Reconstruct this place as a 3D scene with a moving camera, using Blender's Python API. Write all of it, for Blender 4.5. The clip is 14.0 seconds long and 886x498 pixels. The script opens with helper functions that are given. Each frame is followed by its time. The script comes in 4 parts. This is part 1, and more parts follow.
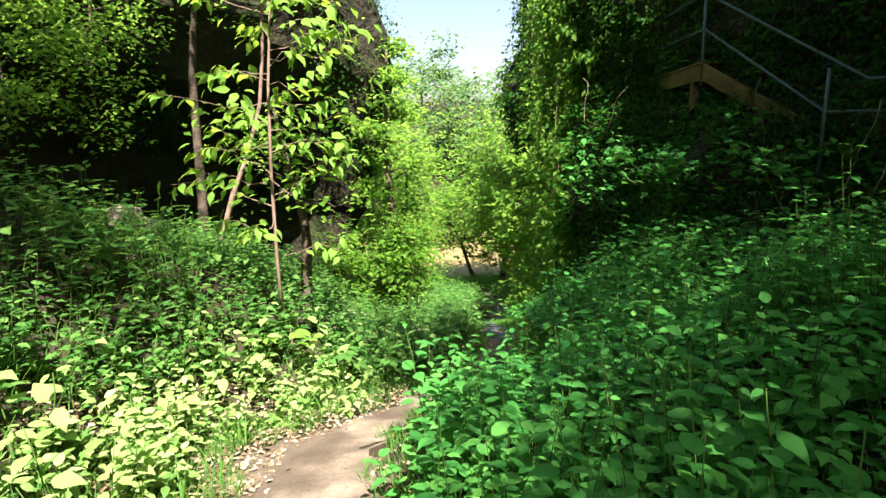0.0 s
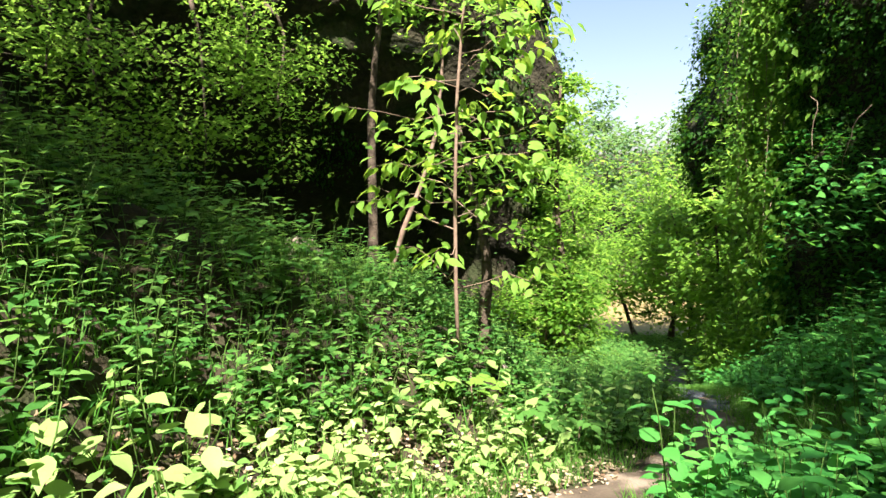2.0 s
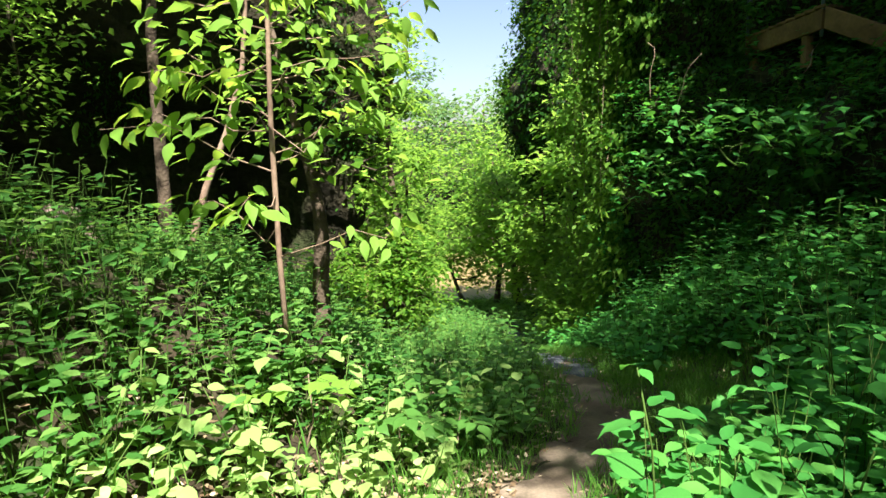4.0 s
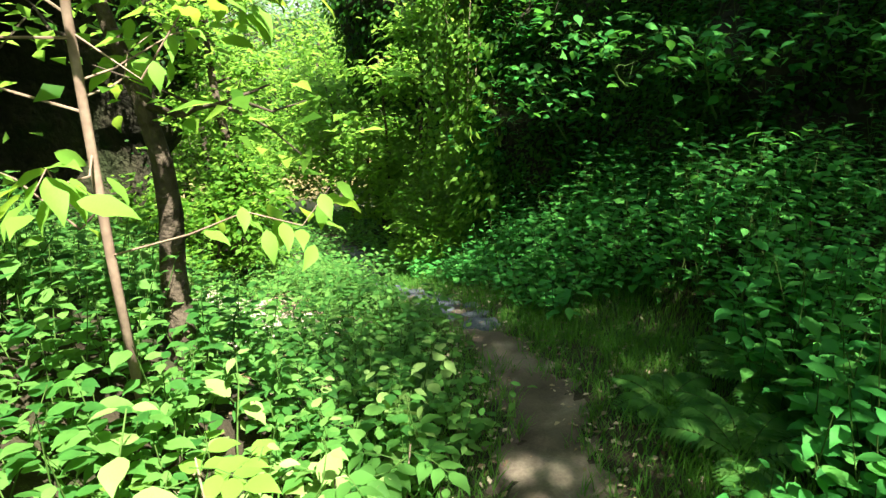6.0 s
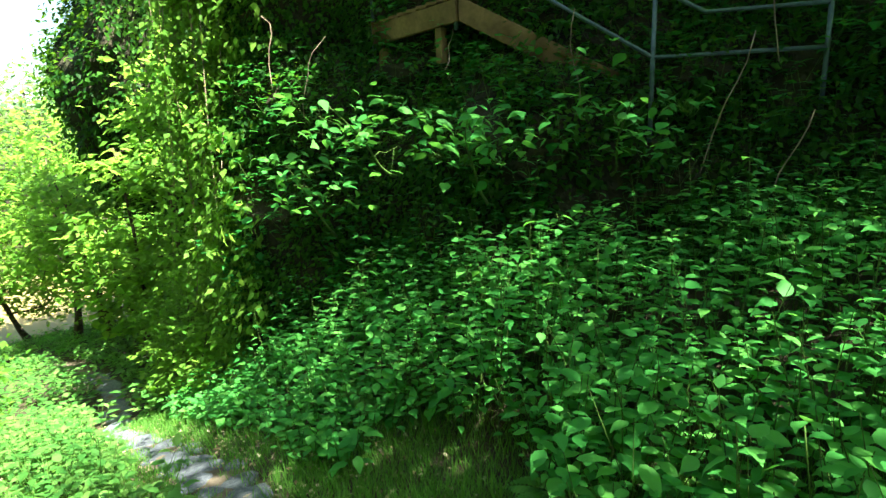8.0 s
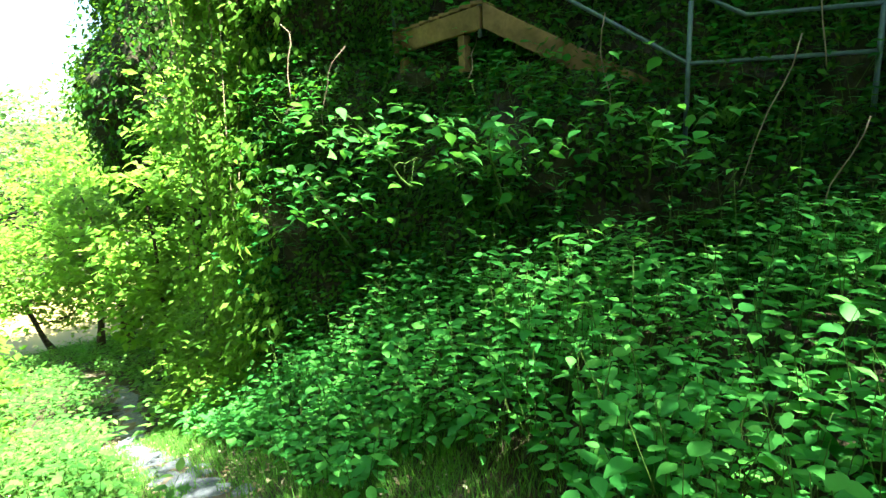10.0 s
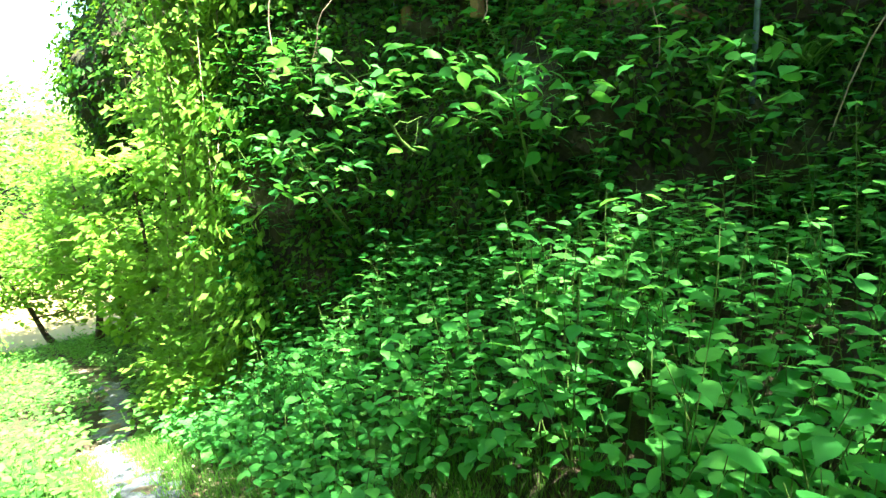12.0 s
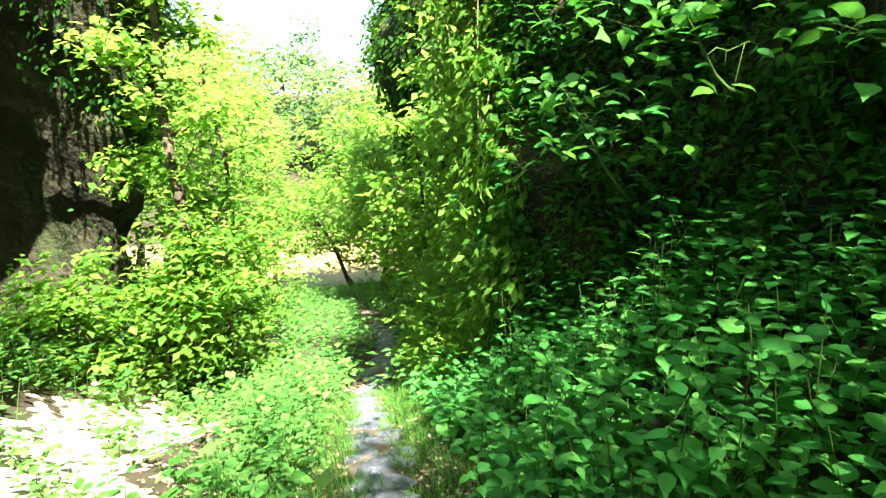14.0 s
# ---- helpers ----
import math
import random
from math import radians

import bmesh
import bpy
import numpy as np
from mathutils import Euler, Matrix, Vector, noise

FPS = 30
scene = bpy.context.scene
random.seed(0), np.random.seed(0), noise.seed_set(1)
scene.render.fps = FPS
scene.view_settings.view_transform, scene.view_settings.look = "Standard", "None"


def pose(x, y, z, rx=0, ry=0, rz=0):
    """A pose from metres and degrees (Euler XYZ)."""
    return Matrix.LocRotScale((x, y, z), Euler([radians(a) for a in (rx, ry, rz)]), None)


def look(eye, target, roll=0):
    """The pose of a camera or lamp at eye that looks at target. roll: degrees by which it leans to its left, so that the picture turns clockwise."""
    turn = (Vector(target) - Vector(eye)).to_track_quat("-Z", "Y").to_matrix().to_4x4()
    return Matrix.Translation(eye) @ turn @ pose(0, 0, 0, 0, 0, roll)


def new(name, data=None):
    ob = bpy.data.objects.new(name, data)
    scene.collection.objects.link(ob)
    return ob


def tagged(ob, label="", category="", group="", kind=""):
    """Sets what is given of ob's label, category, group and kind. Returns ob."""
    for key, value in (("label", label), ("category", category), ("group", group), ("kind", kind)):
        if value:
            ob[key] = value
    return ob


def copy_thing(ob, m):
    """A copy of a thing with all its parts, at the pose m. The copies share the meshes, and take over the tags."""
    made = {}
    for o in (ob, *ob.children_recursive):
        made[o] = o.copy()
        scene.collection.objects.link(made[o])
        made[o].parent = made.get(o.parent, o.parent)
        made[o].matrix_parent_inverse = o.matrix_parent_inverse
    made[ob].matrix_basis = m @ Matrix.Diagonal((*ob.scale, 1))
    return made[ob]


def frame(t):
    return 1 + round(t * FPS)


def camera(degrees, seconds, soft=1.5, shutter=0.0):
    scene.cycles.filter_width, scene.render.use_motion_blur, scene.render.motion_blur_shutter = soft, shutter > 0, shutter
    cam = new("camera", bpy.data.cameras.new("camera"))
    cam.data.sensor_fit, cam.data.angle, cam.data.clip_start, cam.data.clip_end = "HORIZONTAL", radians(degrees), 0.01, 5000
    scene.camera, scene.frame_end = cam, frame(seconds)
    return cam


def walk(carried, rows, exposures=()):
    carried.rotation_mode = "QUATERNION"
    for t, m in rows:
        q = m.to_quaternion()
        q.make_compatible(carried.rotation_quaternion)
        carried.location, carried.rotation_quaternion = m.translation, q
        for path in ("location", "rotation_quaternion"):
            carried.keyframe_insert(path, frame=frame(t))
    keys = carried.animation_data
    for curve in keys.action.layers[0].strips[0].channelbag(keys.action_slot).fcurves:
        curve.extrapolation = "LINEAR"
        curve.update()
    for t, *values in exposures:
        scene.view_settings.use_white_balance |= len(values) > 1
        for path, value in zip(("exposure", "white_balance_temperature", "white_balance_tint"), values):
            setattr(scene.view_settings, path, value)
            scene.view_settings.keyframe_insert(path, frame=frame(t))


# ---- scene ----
cam = camera(75, 14.0)
PATH = [
    (0.0, (0.000, 0.000, 1.500), (0.000, 1.953, 1.067), -1.9),
    (0.5, (-0.071, 0.227, 1.452), (-0.239, 2.180, 1.055), -1.4),
    (1.0, (-0.110, 0.427, 1.387), (-0.400, 2.375, 1.037), -1.4),
    (1.5, (-0.361, 0.693, 1.229), (-0.746, 2.627, 0.900), -1.7),
    (2.0, (-0.481, 0.797, 1.163), (-0.987, 2.718, 0.931), -2.3),
    (2.5, (-0.526, 1.233, 1.066), (-1.046, 3.150, 0.831), -2.1),
    (3.0, (-0.647, 1.529, 0.981), (-0.953, 3.486, 0.706), -2.2),
    (3.5, (-0.776, 1.744, 0.933), (-0.913, 3.712, 0.609), -2.3),
    (4.0, (-0.781, 2.021, 0.860), (-0.695, 3.989, 0.514), -2.5),
    (4.2, (-0.799, 2.162, 0.780), (-0.575, 4.116, 0.412), -2.2),
    (6.3, (-1.178, 3.324, 0.989), (-0.473, 5.063, 0.296), -0.8),
    (6.5, (-1.134, 3.407, 0.980), (-0.371, 5.132, 0.315), -1.4),
    (7.0, (-0.953, 3.657, 1.075), (0.060, 5.298, 0.545), -2.6),
    (7.5, (-0.681, 3.833, 1.041), (0.499, 5.379, 0.577), -2.4),
    (8.0, (-0.447, 3.977, 1.015), (0.845, 5.439, 0.576), -2.1),
    (8.2, (-0.385, 4.082, 0.994), (0.908, 5.539, 0.538), -2.3),
    (10.3, (-0.255, 4.197, 0.955), (0.992, 5.715, 0.579), -2.0),
    (10.5, (-0.200, 4.289, 0.946), (1.071, 5.784, 0.561), -2.1),
    (11.0, (-0.053, 4.454, 0.876), (1.216, 5.948, 0.478), -2.1),
    (11.5, (0.172, 4.592, 0.789), (1.474, 6.058, 0.394), -1.9),
    (12.0, (0.202, 4.830, 0.698), (1.428, 6.354, 0.282), -2.6),
    (12.5, (0.261, 5.093, 0.596), (1.247, 6.785, 0.189), -2.0),
    (13.0, (0.455, 5.224, 0.565), (1.141, 7.052, 0.130), -1.8),
    (13.5, (0.495, 5.417, 0.501), (1.063, 7.288, 0.079), -2.2),
    (14.0, (0.555, 5.546, 0.479), (0.966, 7.449, 0.021), -2.7),
]
walk(cam, [(t, look(eye, target, roll)) for t, eye, target, roll in PATH],
     exposures=[(0.0, 2.45, 6500, 22), (3.0, 2.4, 6500, 20), (4.2, 2.25, 6500, 16), (6.3, 2.8, 6500, 8), (8.2, 3.6, 6500, 5), (10.3, 4.1, 6500, 2), (12.0, 4.5, 6500, 5), (13.0, 3.95, 6500, 12), (14.0, 3.5, 6500, 14)])

# ---- sky and sun ----
SUN = Vector((0.14, -0.50, 0.855)).normalized()
world = bpy.data.worlds.new("sky")
scene.world = world
world.use_nodes = True
wn = world.node_tree
sky = wn.nodes.new("ShaderNodeTexSky")
sky.sky_type, sky.sun_disc = "NISHITA", False
sky.sun_elevation = math.asin(SUN.z)
sky.sun_rotation = math.atan2(SUN.x, SUN.y)
sky.dust_density = 2.0
wn.links.new(sky.outputs[0], wn.nodes["Background"].inputs["Color"])
wn.nodes["Background"].inputs["Strength"].default_value = 0.05
sun = new("sun", bpy.data.lights.new("sun", "SUN"))
sun.data.energy, sun.data.angle, sun.data.color = 5.0, radians(0.6), (1.0, 0.95, 0.86)
sun.matrix_world = look(SUN * 60, (0, 0, 0))


# ---- materials ----
def material(name):
    m = bpy.data.materials.new(name)
    m.use_nodes = True
    nt = m.node_tree
    return m, nt, nt.nodes["Principled BSDF"]


def ramp(nt, fac, stops):
    r = nt.nodes.new("ShaderNodeValToRGB")
    while len(r.color_ramp.elements) < len(stops):
        r.color_ramp.elements.new(0.5)
    for e, (p, c) in zip(r.color_ramp.elements, stops):
        e.position, e.color = p, (*c, 1)
    nt.links.new(fac, r.inputs["Fac"])
    return r.outputs["Color"]


def noise_node(nt, scale, detail=6.0, coords=None):
    n = nt.nodes.new("ShaderNodeTexNoise")
    n.inputs["Scale"].default_value, n.inputs["Detail"].default_value = scale, detail
    if coords is None:
        coords = nt.nodes.new("ShaderNodeTexCoord").outputs["Object"]
    nt.links.new(coords, n.inputs["Vector"])
    return n.outputs["Fac"]


def mixed(nt, kind, fac, a, b):
    n = nt.nodes.new("ShaderNodeMix")
    n.data_type, n.blend_type = "RGBA", kind
    n.inputs[0].default_value = fac if isinstance(fac, float) else 0.5
    if not isinstance(fac, float):
        nt.links.new(fac, n.inputs[0])
    nt.links.new(a, n.inputs[6])
    nt.links.new(b, n.inputs[7])
    return n.outputs[2]


def bumped(nt, bsdf, height, strength, distance=0.02):
    b = nt.nodes.new("ShaderNodeBump")
    b.inputs["Strength"].default_value, b.inputs["Distance"].default_value = strength, distance
    nt.links.new(height, b.inputs["Height"])
    nt.links.new(b.outputs["Normal"], bsdf.inputs["Normal"])


def leaf_material(name, dark, mid, light, glow, translucency=0.45, rough=0.55):
    """A thin leaf: island-wise colour, fine mottling, light passing through."""
    m, nt, bsdf = material(name)
    geo = nt.nodes.new("ShaderNodeNewGeometry")
    col = ramp(nt, geo.outputs["Random Per Island"], [(0.0, dark), (0.5, mid), (1.0, light)])
    spots = ramp(nt, noise_node(nt, 35.0, 3.0), [(0.3, (0.7, 0.7, 0.65)), (0.7, (1.0, 1.0, 1.0))])
    col = mixed(nt, "MULTIPLY", 0.6, col, spots)
    broad = ramp(nt, noise_node(nt, 0.6, 2.0), [(0.35, (0.75, 0.82, 0.75)), (0.65, (1.0, 1.0, 0.95))])
    col = mixed(nt, "MULTIPLY", 0.7, col, broad)
    nt.links.new(col, bsdf.inputs["Base Color"])
    bsdf.inputs["Roughness"].default_value = rough
    bsdf.inputs["Specular IOR Level"].default_value = 0.1
    tr = nt.nodes.new("ShaderNodeBsdfTranslucent")
    tint = nt.nodes.new("ShaderNodeRGB")
    tint.outputs[0].default_value = (*glow, 1)
    nt.links.new(mixed(nt, "MIX", 0.65, col, tint.outputs[0]), tr.inputs["Color"])
    mix = nt.nodes.new("ShaderNodeMixShader")
    mix.inputs[0].default_value = translucency
    nt.links.new(bsdf.outputs[0], mix.inputs[1])
    nt.links.new(tr.outputs[0], mix.inputs[2])
    nt.links.new(mix.outputs[0], nt.nodes["Material Output"].inputs["Surface"])
    return m


NETTLE = leaf_material("nettle_leaf", (0.028, 0.16, 0.032), (0.055, 0.245, 0.050), (0.11, 0.34, 0.066), (0.15, 0.46, 0.045), 0.40, 0.5)
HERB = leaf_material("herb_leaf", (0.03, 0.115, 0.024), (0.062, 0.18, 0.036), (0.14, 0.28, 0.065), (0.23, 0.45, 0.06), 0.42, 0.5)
# herb leaf made paler: sunlight on the path's fringe is in this colour
SUN_TONED_HERB = leaf_material("sun_toned_herb_leaf", (0.10, 0.22, 0.05), (0.22, 0.37, 0.10), (0.46, 0.57, 0.23), (0.40, 0.58, 0.12), 0.4, 0.5)
# nettle leaf dimmed for the ledge: the cliff's shade is in its green
SHADE_LEDGE = leaf_material("shade_ledge_leaf", (0.010, 0.075, 0.014), (0.018, 0.12, 0.022), (0.04, 0.19, 0.032), (0.07, 0.34, 0.03), 0.38)
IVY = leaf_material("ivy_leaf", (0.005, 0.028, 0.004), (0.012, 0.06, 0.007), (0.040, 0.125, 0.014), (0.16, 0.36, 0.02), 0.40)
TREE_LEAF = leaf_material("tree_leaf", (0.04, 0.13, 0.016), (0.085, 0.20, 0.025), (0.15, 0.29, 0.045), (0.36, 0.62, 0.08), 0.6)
# paler, bluer leaf: the haze of distance is mixed into the green
FAR_HAZE_LEAF = leaf_material("far_haze_leaf", (0.06, 0.14, 0.06), (0.09, 0.19, 0.07), (0.14, 0.25, 0.09), (0.22, 0.38, 0.08), 0.4)
SAPLING_LEAF = leaf_material("sapling_leaf", (0.07, 0.22, 0.025), (0.14, 0.33, 0.04), (0.42, 0.55, 0.15), (0.44, 0.64, 0.06), 0.5)
GRASS = leaf_material("grass_blade", (0.035, 0.13, 0.018), (0.065, 0.19, 0.028), (0.12, 0.26, 0.045), (0.20, 0.42, 0.035), 0.42)
LITTER = leaf_material("leaf_litter", (0.12, 0.075, 0.045), (0.26, 0.19, 0.12), (0.46, 0.38, 0.27), (0.35, 0.25, 0.15), 0.1, 0.8)


def rough_material(name, scale, stops, bump=0.6, rough=0.9, fine=45.0, distance=0.03):
    m, nt, bsdf = material(name)
    big = noise_node(nt, scale)
    col = ramp(nt, big, stops)
    small = noise_node(nt, fine, 8.0)
    col = mixed(nt, "MULTIPLY", 0.55, col, ramp(nt, small, [(0.3, (0.55, 0.55, 0.55)), (0.7, (1.1, 1.1, 1.1))]))
    nt.links.new(col, bsdf.inputs["Base Color"])
    bsdf.inputs["Roughness"].default_value = rough
    bsdf.inputs["Specular IOR Level"].default_value = 0.15
    bumped(nt, bsdf, small, bump, distance)
    return m


SOIL = rough_material("forest_soil", 1.7, [(0.3, (0.02, 0.017, 0.010)), (0.5, (0.04, 0.032, 0.018)), (0.7, (0.02, 0.035, 0.010))])
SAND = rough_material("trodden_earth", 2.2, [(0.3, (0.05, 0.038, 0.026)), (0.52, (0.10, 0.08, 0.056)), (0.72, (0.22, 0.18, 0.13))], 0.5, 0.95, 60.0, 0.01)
# earth much paler than the path's: full sun is put into the colour
SUNLIT_EARTH = rough_material("sun_painted_earth", 3.0, [(0.3, (0.2, 0.17, 0.13)), (0.55, (0.34, 0.30, 0.23)), (0.75, (0.45, 0.40, 0.32))], 0.5, 0.95, 60.0, 0.01)
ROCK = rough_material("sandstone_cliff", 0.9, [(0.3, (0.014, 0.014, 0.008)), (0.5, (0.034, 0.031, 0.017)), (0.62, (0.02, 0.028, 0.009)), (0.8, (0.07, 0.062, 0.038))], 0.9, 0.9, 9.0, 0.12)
STONE = rough_material("path_stone", 5.0, [(0.3, (0.055, 0.065, 0.075)), (0.55, (0.095, 0.108, 0.122)), (0.75, (0.15, 0.155, 0.16))], 0.5, 0.85, 40.0, 0.01)
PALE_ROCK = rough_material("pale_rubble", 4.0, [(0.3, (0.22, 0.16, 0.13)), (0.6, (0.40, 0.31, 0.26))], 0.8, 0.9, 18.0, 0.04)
BARK = rough_material("tree_bark", 6.0, [(0.3, (0.035, 0.027, 0.018)), (0.55, (0.085, 0.066, 0.045)), (0.8, (0.14, 0.115, 0.08))], 0.9, 0.9, 30.0, 0.03)
PALE_BARK = rough_material("sapling_bark", 9.0, [(0.3, (0.15, 0.10, 0.07)), (0.7, (0.27, 0.20, 0.14))], 0.4, 0.8, 40.0, 0.005)
STEM = rough_material("green_stem", 8.0, [(0.3, (0.035, 0.09, 0.012)), (0.7, (0.08, 0.14, 0.03))], 0.1, 0.7)
VINE = rough_material("dry_vine", 8.0, [(0.3, (0.12, 0.09, 0.06)), (0.7, (0.28, 0.22, 0.15))], 0.3, 0.9)
TIMBER = rough_material("weathered_timber", 3.0, [(0.3, (0.065, 0.042, 0.016)), (0.55, (0.13, 0.088, 0.034)), (0.75, (0.19, 0.135, 0.06))], 0.4, 0.85, 26.0, 0.006)
PAINT = rough_material("painted_rail_steel", 14.0, [(0.3, (0.045, 0.075, 0.075)), (0.7, (0.08, 0.12, 0.12))], 0.1, 0.35)

RIVER, rnt, rb = material("muddy_river")
rb.inputs["Base Color"].default_value = (0.20, 0.155, 0.06, 1)
rb.inputs["Roughness"].default_value = 0.5
bumped(rnt, rb, noise_node(rnt, 1.2, 4.0), 0.15, 0.1)


# ---- mesh helpers ----
def mesh_object(name, verts, faces, mat, parent=None, label="", smooth=False):
    me = bpy.data.meshes.new(name)
    me.from_pydata([tuple(map(float, v)) for v in verts], [], [tuple(int(i) for i in f) for f in faces])
    for mm in (mat if isinstance(mat, (list, tuple)) else [mat]):
        me.materials.append(mm)
    if smooth:
        me.polygons.foreach_set("use_smooth", [True] * len(me.polygons))
    ob = new(name, me)
    ob.parent = parent
    if label:
        tagged(ob, label)
    return ob


def part(name, bm, mat, parent=None, label="", smooth=False):
    me = bpy.data.meshes.new(name)
    bm.to_mesh(me)
    bm.free()
    me.materials.append(mat)
    if smooth:
        me.polygons.foreach_set("use_smooth", [True] * len(me.polygons))
    ob = new(name, me)
    ob.parent = parent
    if label:
        tagged(ob, label)
    return ob


def quick_mesh(name, pieces, mats, parent=None):
    """One mesh from pieces (verts N x V x 3, template faces, material index)."""
    vs, loops, starts, totals, mi = [], [], [], [], []
    nv = nl = 0
    for v, faces, m in pieces:
        n, k = v.shape[0], v.shape[1]
        if n == 0:
            continue
        vs.append(v.reshape(-1, 3))
        off = nv + np.arange(n)[:, None] * k
        flat = np.concatenate([np.array(f) for f in faces])
        loops.append((off + flat[None, :]).ravel())
        lens = np.array([len(f) for f in faces])
        totals.append(np.tile(lens, n))
        mi.append(np.full(n * len(faces), m))
        nv += n * k
    vs, loops, totals, mi = map(np.concatenate, (vs, loops, totals, mi))
    starts = np.concatenate([[0], np.cumsum(totals)[:-1]])
    me = bpy.data.meshes.new(name)
    me.vertices.add(len(vs))
    me.vertices.foreach_set("co", vs.astype(np.float32).ravel())
    me.loops.add(len(loops))
    me.loops.foreach_set("vertex_index", loops.astype(np.int32))
    me.polygons.add(len(starts))
    me.polygons.foreach_set("loop_start", starts.astype(np.int32))
    me.polygons.foreach_set("loop_total", totals.astype(np.int32))
    for mm in mats:
        me.materials.append(mm)
    me.polygons.foreach_set("material_index", mi.astype(np.int32))
    me.update(calc_edges=True)
    me.validate()
    ob = new(name, me)
    ob.parent = parent
    return ob


# an ovate leaf along +y, folded on its midrib, tip drooping; and a simpler one for the distance
def ovate():
    """Midrib and rim of an ovate, pointed leaf, and its faces."""
    st = [(0.0, 0.0, 0.0), (.1, .15, .02), (.26, .27, .045), (.45, .295, .05), (.64, .22, .03), (.82, .105, -.015), (1.0, 0.0, -.15)]
    v = [(0, y, z - .045 * math.sin(math.pi * y)) for y, w, z in st]
    v += [(-w, y - .012 * (k % 2), z + .012 * (-1) ** k) for k, (y, w, z) in enumerate(st[1:-1])]
    v += [(w, y - .012 * (k % 2), z - .012 * (-1) ** k) for k, (y, w, z) in enumerate(st[1:-1])]
    f = [(0, 1, 7), (0, 12, 1), (5, 6, 11), (5, 16, 6)]
    for k in range(4):
        f += [(1 + k, 2 + k, 8 + k, 7 + k), (1 + k, 12 + k, 13 + k, 2 + k)]
    return np.array(v), f


OVATE, OVATE_F = ovate()
SIMPLE = np.array([(0, 0, 0), (-.3, .42, .06), (0, 1, -.1), (.3, .42, .06), (0, .5, -.02)])
SIMPLE_F = [(0, 4, 1), (1, 4, 2), (0, 3, 4), (4, 3, 2)]
LOBED = np.array([(0, 0, 0), (-.34, .08, .03), (-.48, .34, .0), (-.2, .48, .05), (-.26, .72, .0), (0, 1, -.1), (.26, .72, .0), (.2, .48, .05), (.48, .34, .0), (.34, .08, .03), (0, .45, -.03)])
LOBED_F = [(10, i + 1, i) for i in range(0, 9)] + [(10, 0, 9)]
BLADE = np.array([(-.02, 0, 0), (.02, 0, 0), (-.017, .5, .04), (.017, .5, .04), (0, 1, -.08)])
BLADE_F = [(0, 1, 3, 2), (2, 3, 4)]


def unit(v):
    return v / np.maximum(np.linalg.norm(v, axis=-1, keepdims=True), 1e-9)


def leaves(rng, base, fwd, up, size, shape=OVATE):
    """Leaf shapes at base, pointing along fwd, faces towards up."""
    f = unit(fwd)
    s = unit(np.cross(f, up))
    u = np.cross(s, f)
    size = np.broadcast_to(np.asarray(size, float), (len(base),))[:, None, None]
    w = rng.uniform(.85, 1.15, (len(base), 1, 1))
    t = shape[None]
    return base[:, None] + size * (t[..., 0:1] * w * s[:, None] + t[..., 1:2] * f[:, None] + t[..., 2:3] * u[:, None])


TUBE_F = [(0, 1, 4, 3), (1, 2, 5, 4), (2, 0, 3, 5)]


def rods(a, b, ra, rb_):
    """Thin three-sided rods from a to b."""
    d = unit(b - a)
    ref = np.where(np.abs(d[:, 2:3]) > .9, np.array([[1., 0, 0]]), np.array([[0, 0, 1.]]))
    s = unit(np.cross(d, ref))
    t = np.cross(d, s)
    out = []
    for p, r in ((a, ra), (b, rb_)):
        for k in range(3):
            an = 2 * math.pi * k / 3
            out.append(p + r * (math.cos(an) * s + math.sin(an) * t))
    return np.stack(out, 1)


def tube(points, radii, sides=8, rng=None, lump=0.0):
    """Verts and faces of a round, tapering tube through points."""
    pts = [Vector(p) for p in points]
    vs, fs = [], []
    for i, p in enumerate(pts):
        d = (pts[min(i + 1, len(pts) - 1)] - pts[max(i - 1, 0)]).normalized()
        ref = Vector((1, 0, 0)) if abs(d.z) > .8 else Vector((0, 0, 1))
        s = d.cross(ref).normalized()
        t = d.cross(s)
        for k in range(sides):
            an = 2 * math.pi * k / sides
            r = radii[i] * (1 + lump * (noise.noise(p * 4 + Vector((k * 1.7, 0, 0)))))
            vs.append(p + r * (math.cos(an) * s + math.sin(an) * t))
    for i in range(len(pts) - 1):
        for k in range(sides):
            a, b = i * sides + k, i * sides + (k + 1) % sides
            fs.append((a, b, b + sides, a + sides))
    fs.append(tuple(range(sides))[::-1])
    fs.append(tuple((len(pts) - 1) * sides + k for k in range(sides)))
    return vs, fs


def join_tubes(list_of):
    vs, fs = [], []
    for v, f in list_of:
        o = len(vs)
        vs += v
        fs += [tuple(i + o for i in q) for q in f]
    return vs, fs


def bend_points(a, b, n, wob, rng, sag=0.0):
    """Points of a smoothly bent line from a to b."""
    a, b = np.array(a, float), np.array(b, float)
    ln = np.linalg.norm(b - a)
    one, two, three = (rng.normal(0, wob, 3) * ln for _ in range(3))
    out = []
    for i in range(n):
        u = i / (n - 1)
        p = a + (b - a) * u + one * math.sin(math.pi * u) + .6 * two * math.sin(2 * math.pi * u) + .35 * three * math.sin(3 * math.pi * u)
        p[2] += sag * math.sin(math.pi * u)
        out.append(p)
    return out


def sstep(a, b, x):
    t = np.clip((np.asarray(x, float) - a) / (b - a), 0, 1)
    return t * t * (3 - 2 * t)


def wob2(x, y, f, seed):
    """Smooth cheap noise on arrays, about -1 to 1."""
    return (np.sin(x * f * 1.3 + seed) * np.cos(y * f * 1.1 - seed * 1.7) + .6 * np.sin(x * f * 2.7 + y * f * 1.9 + seed * 3.1)
            + .4 * np.cos(y * f * 3.7 - x * f * 2.2 + seed * .7)) / 2


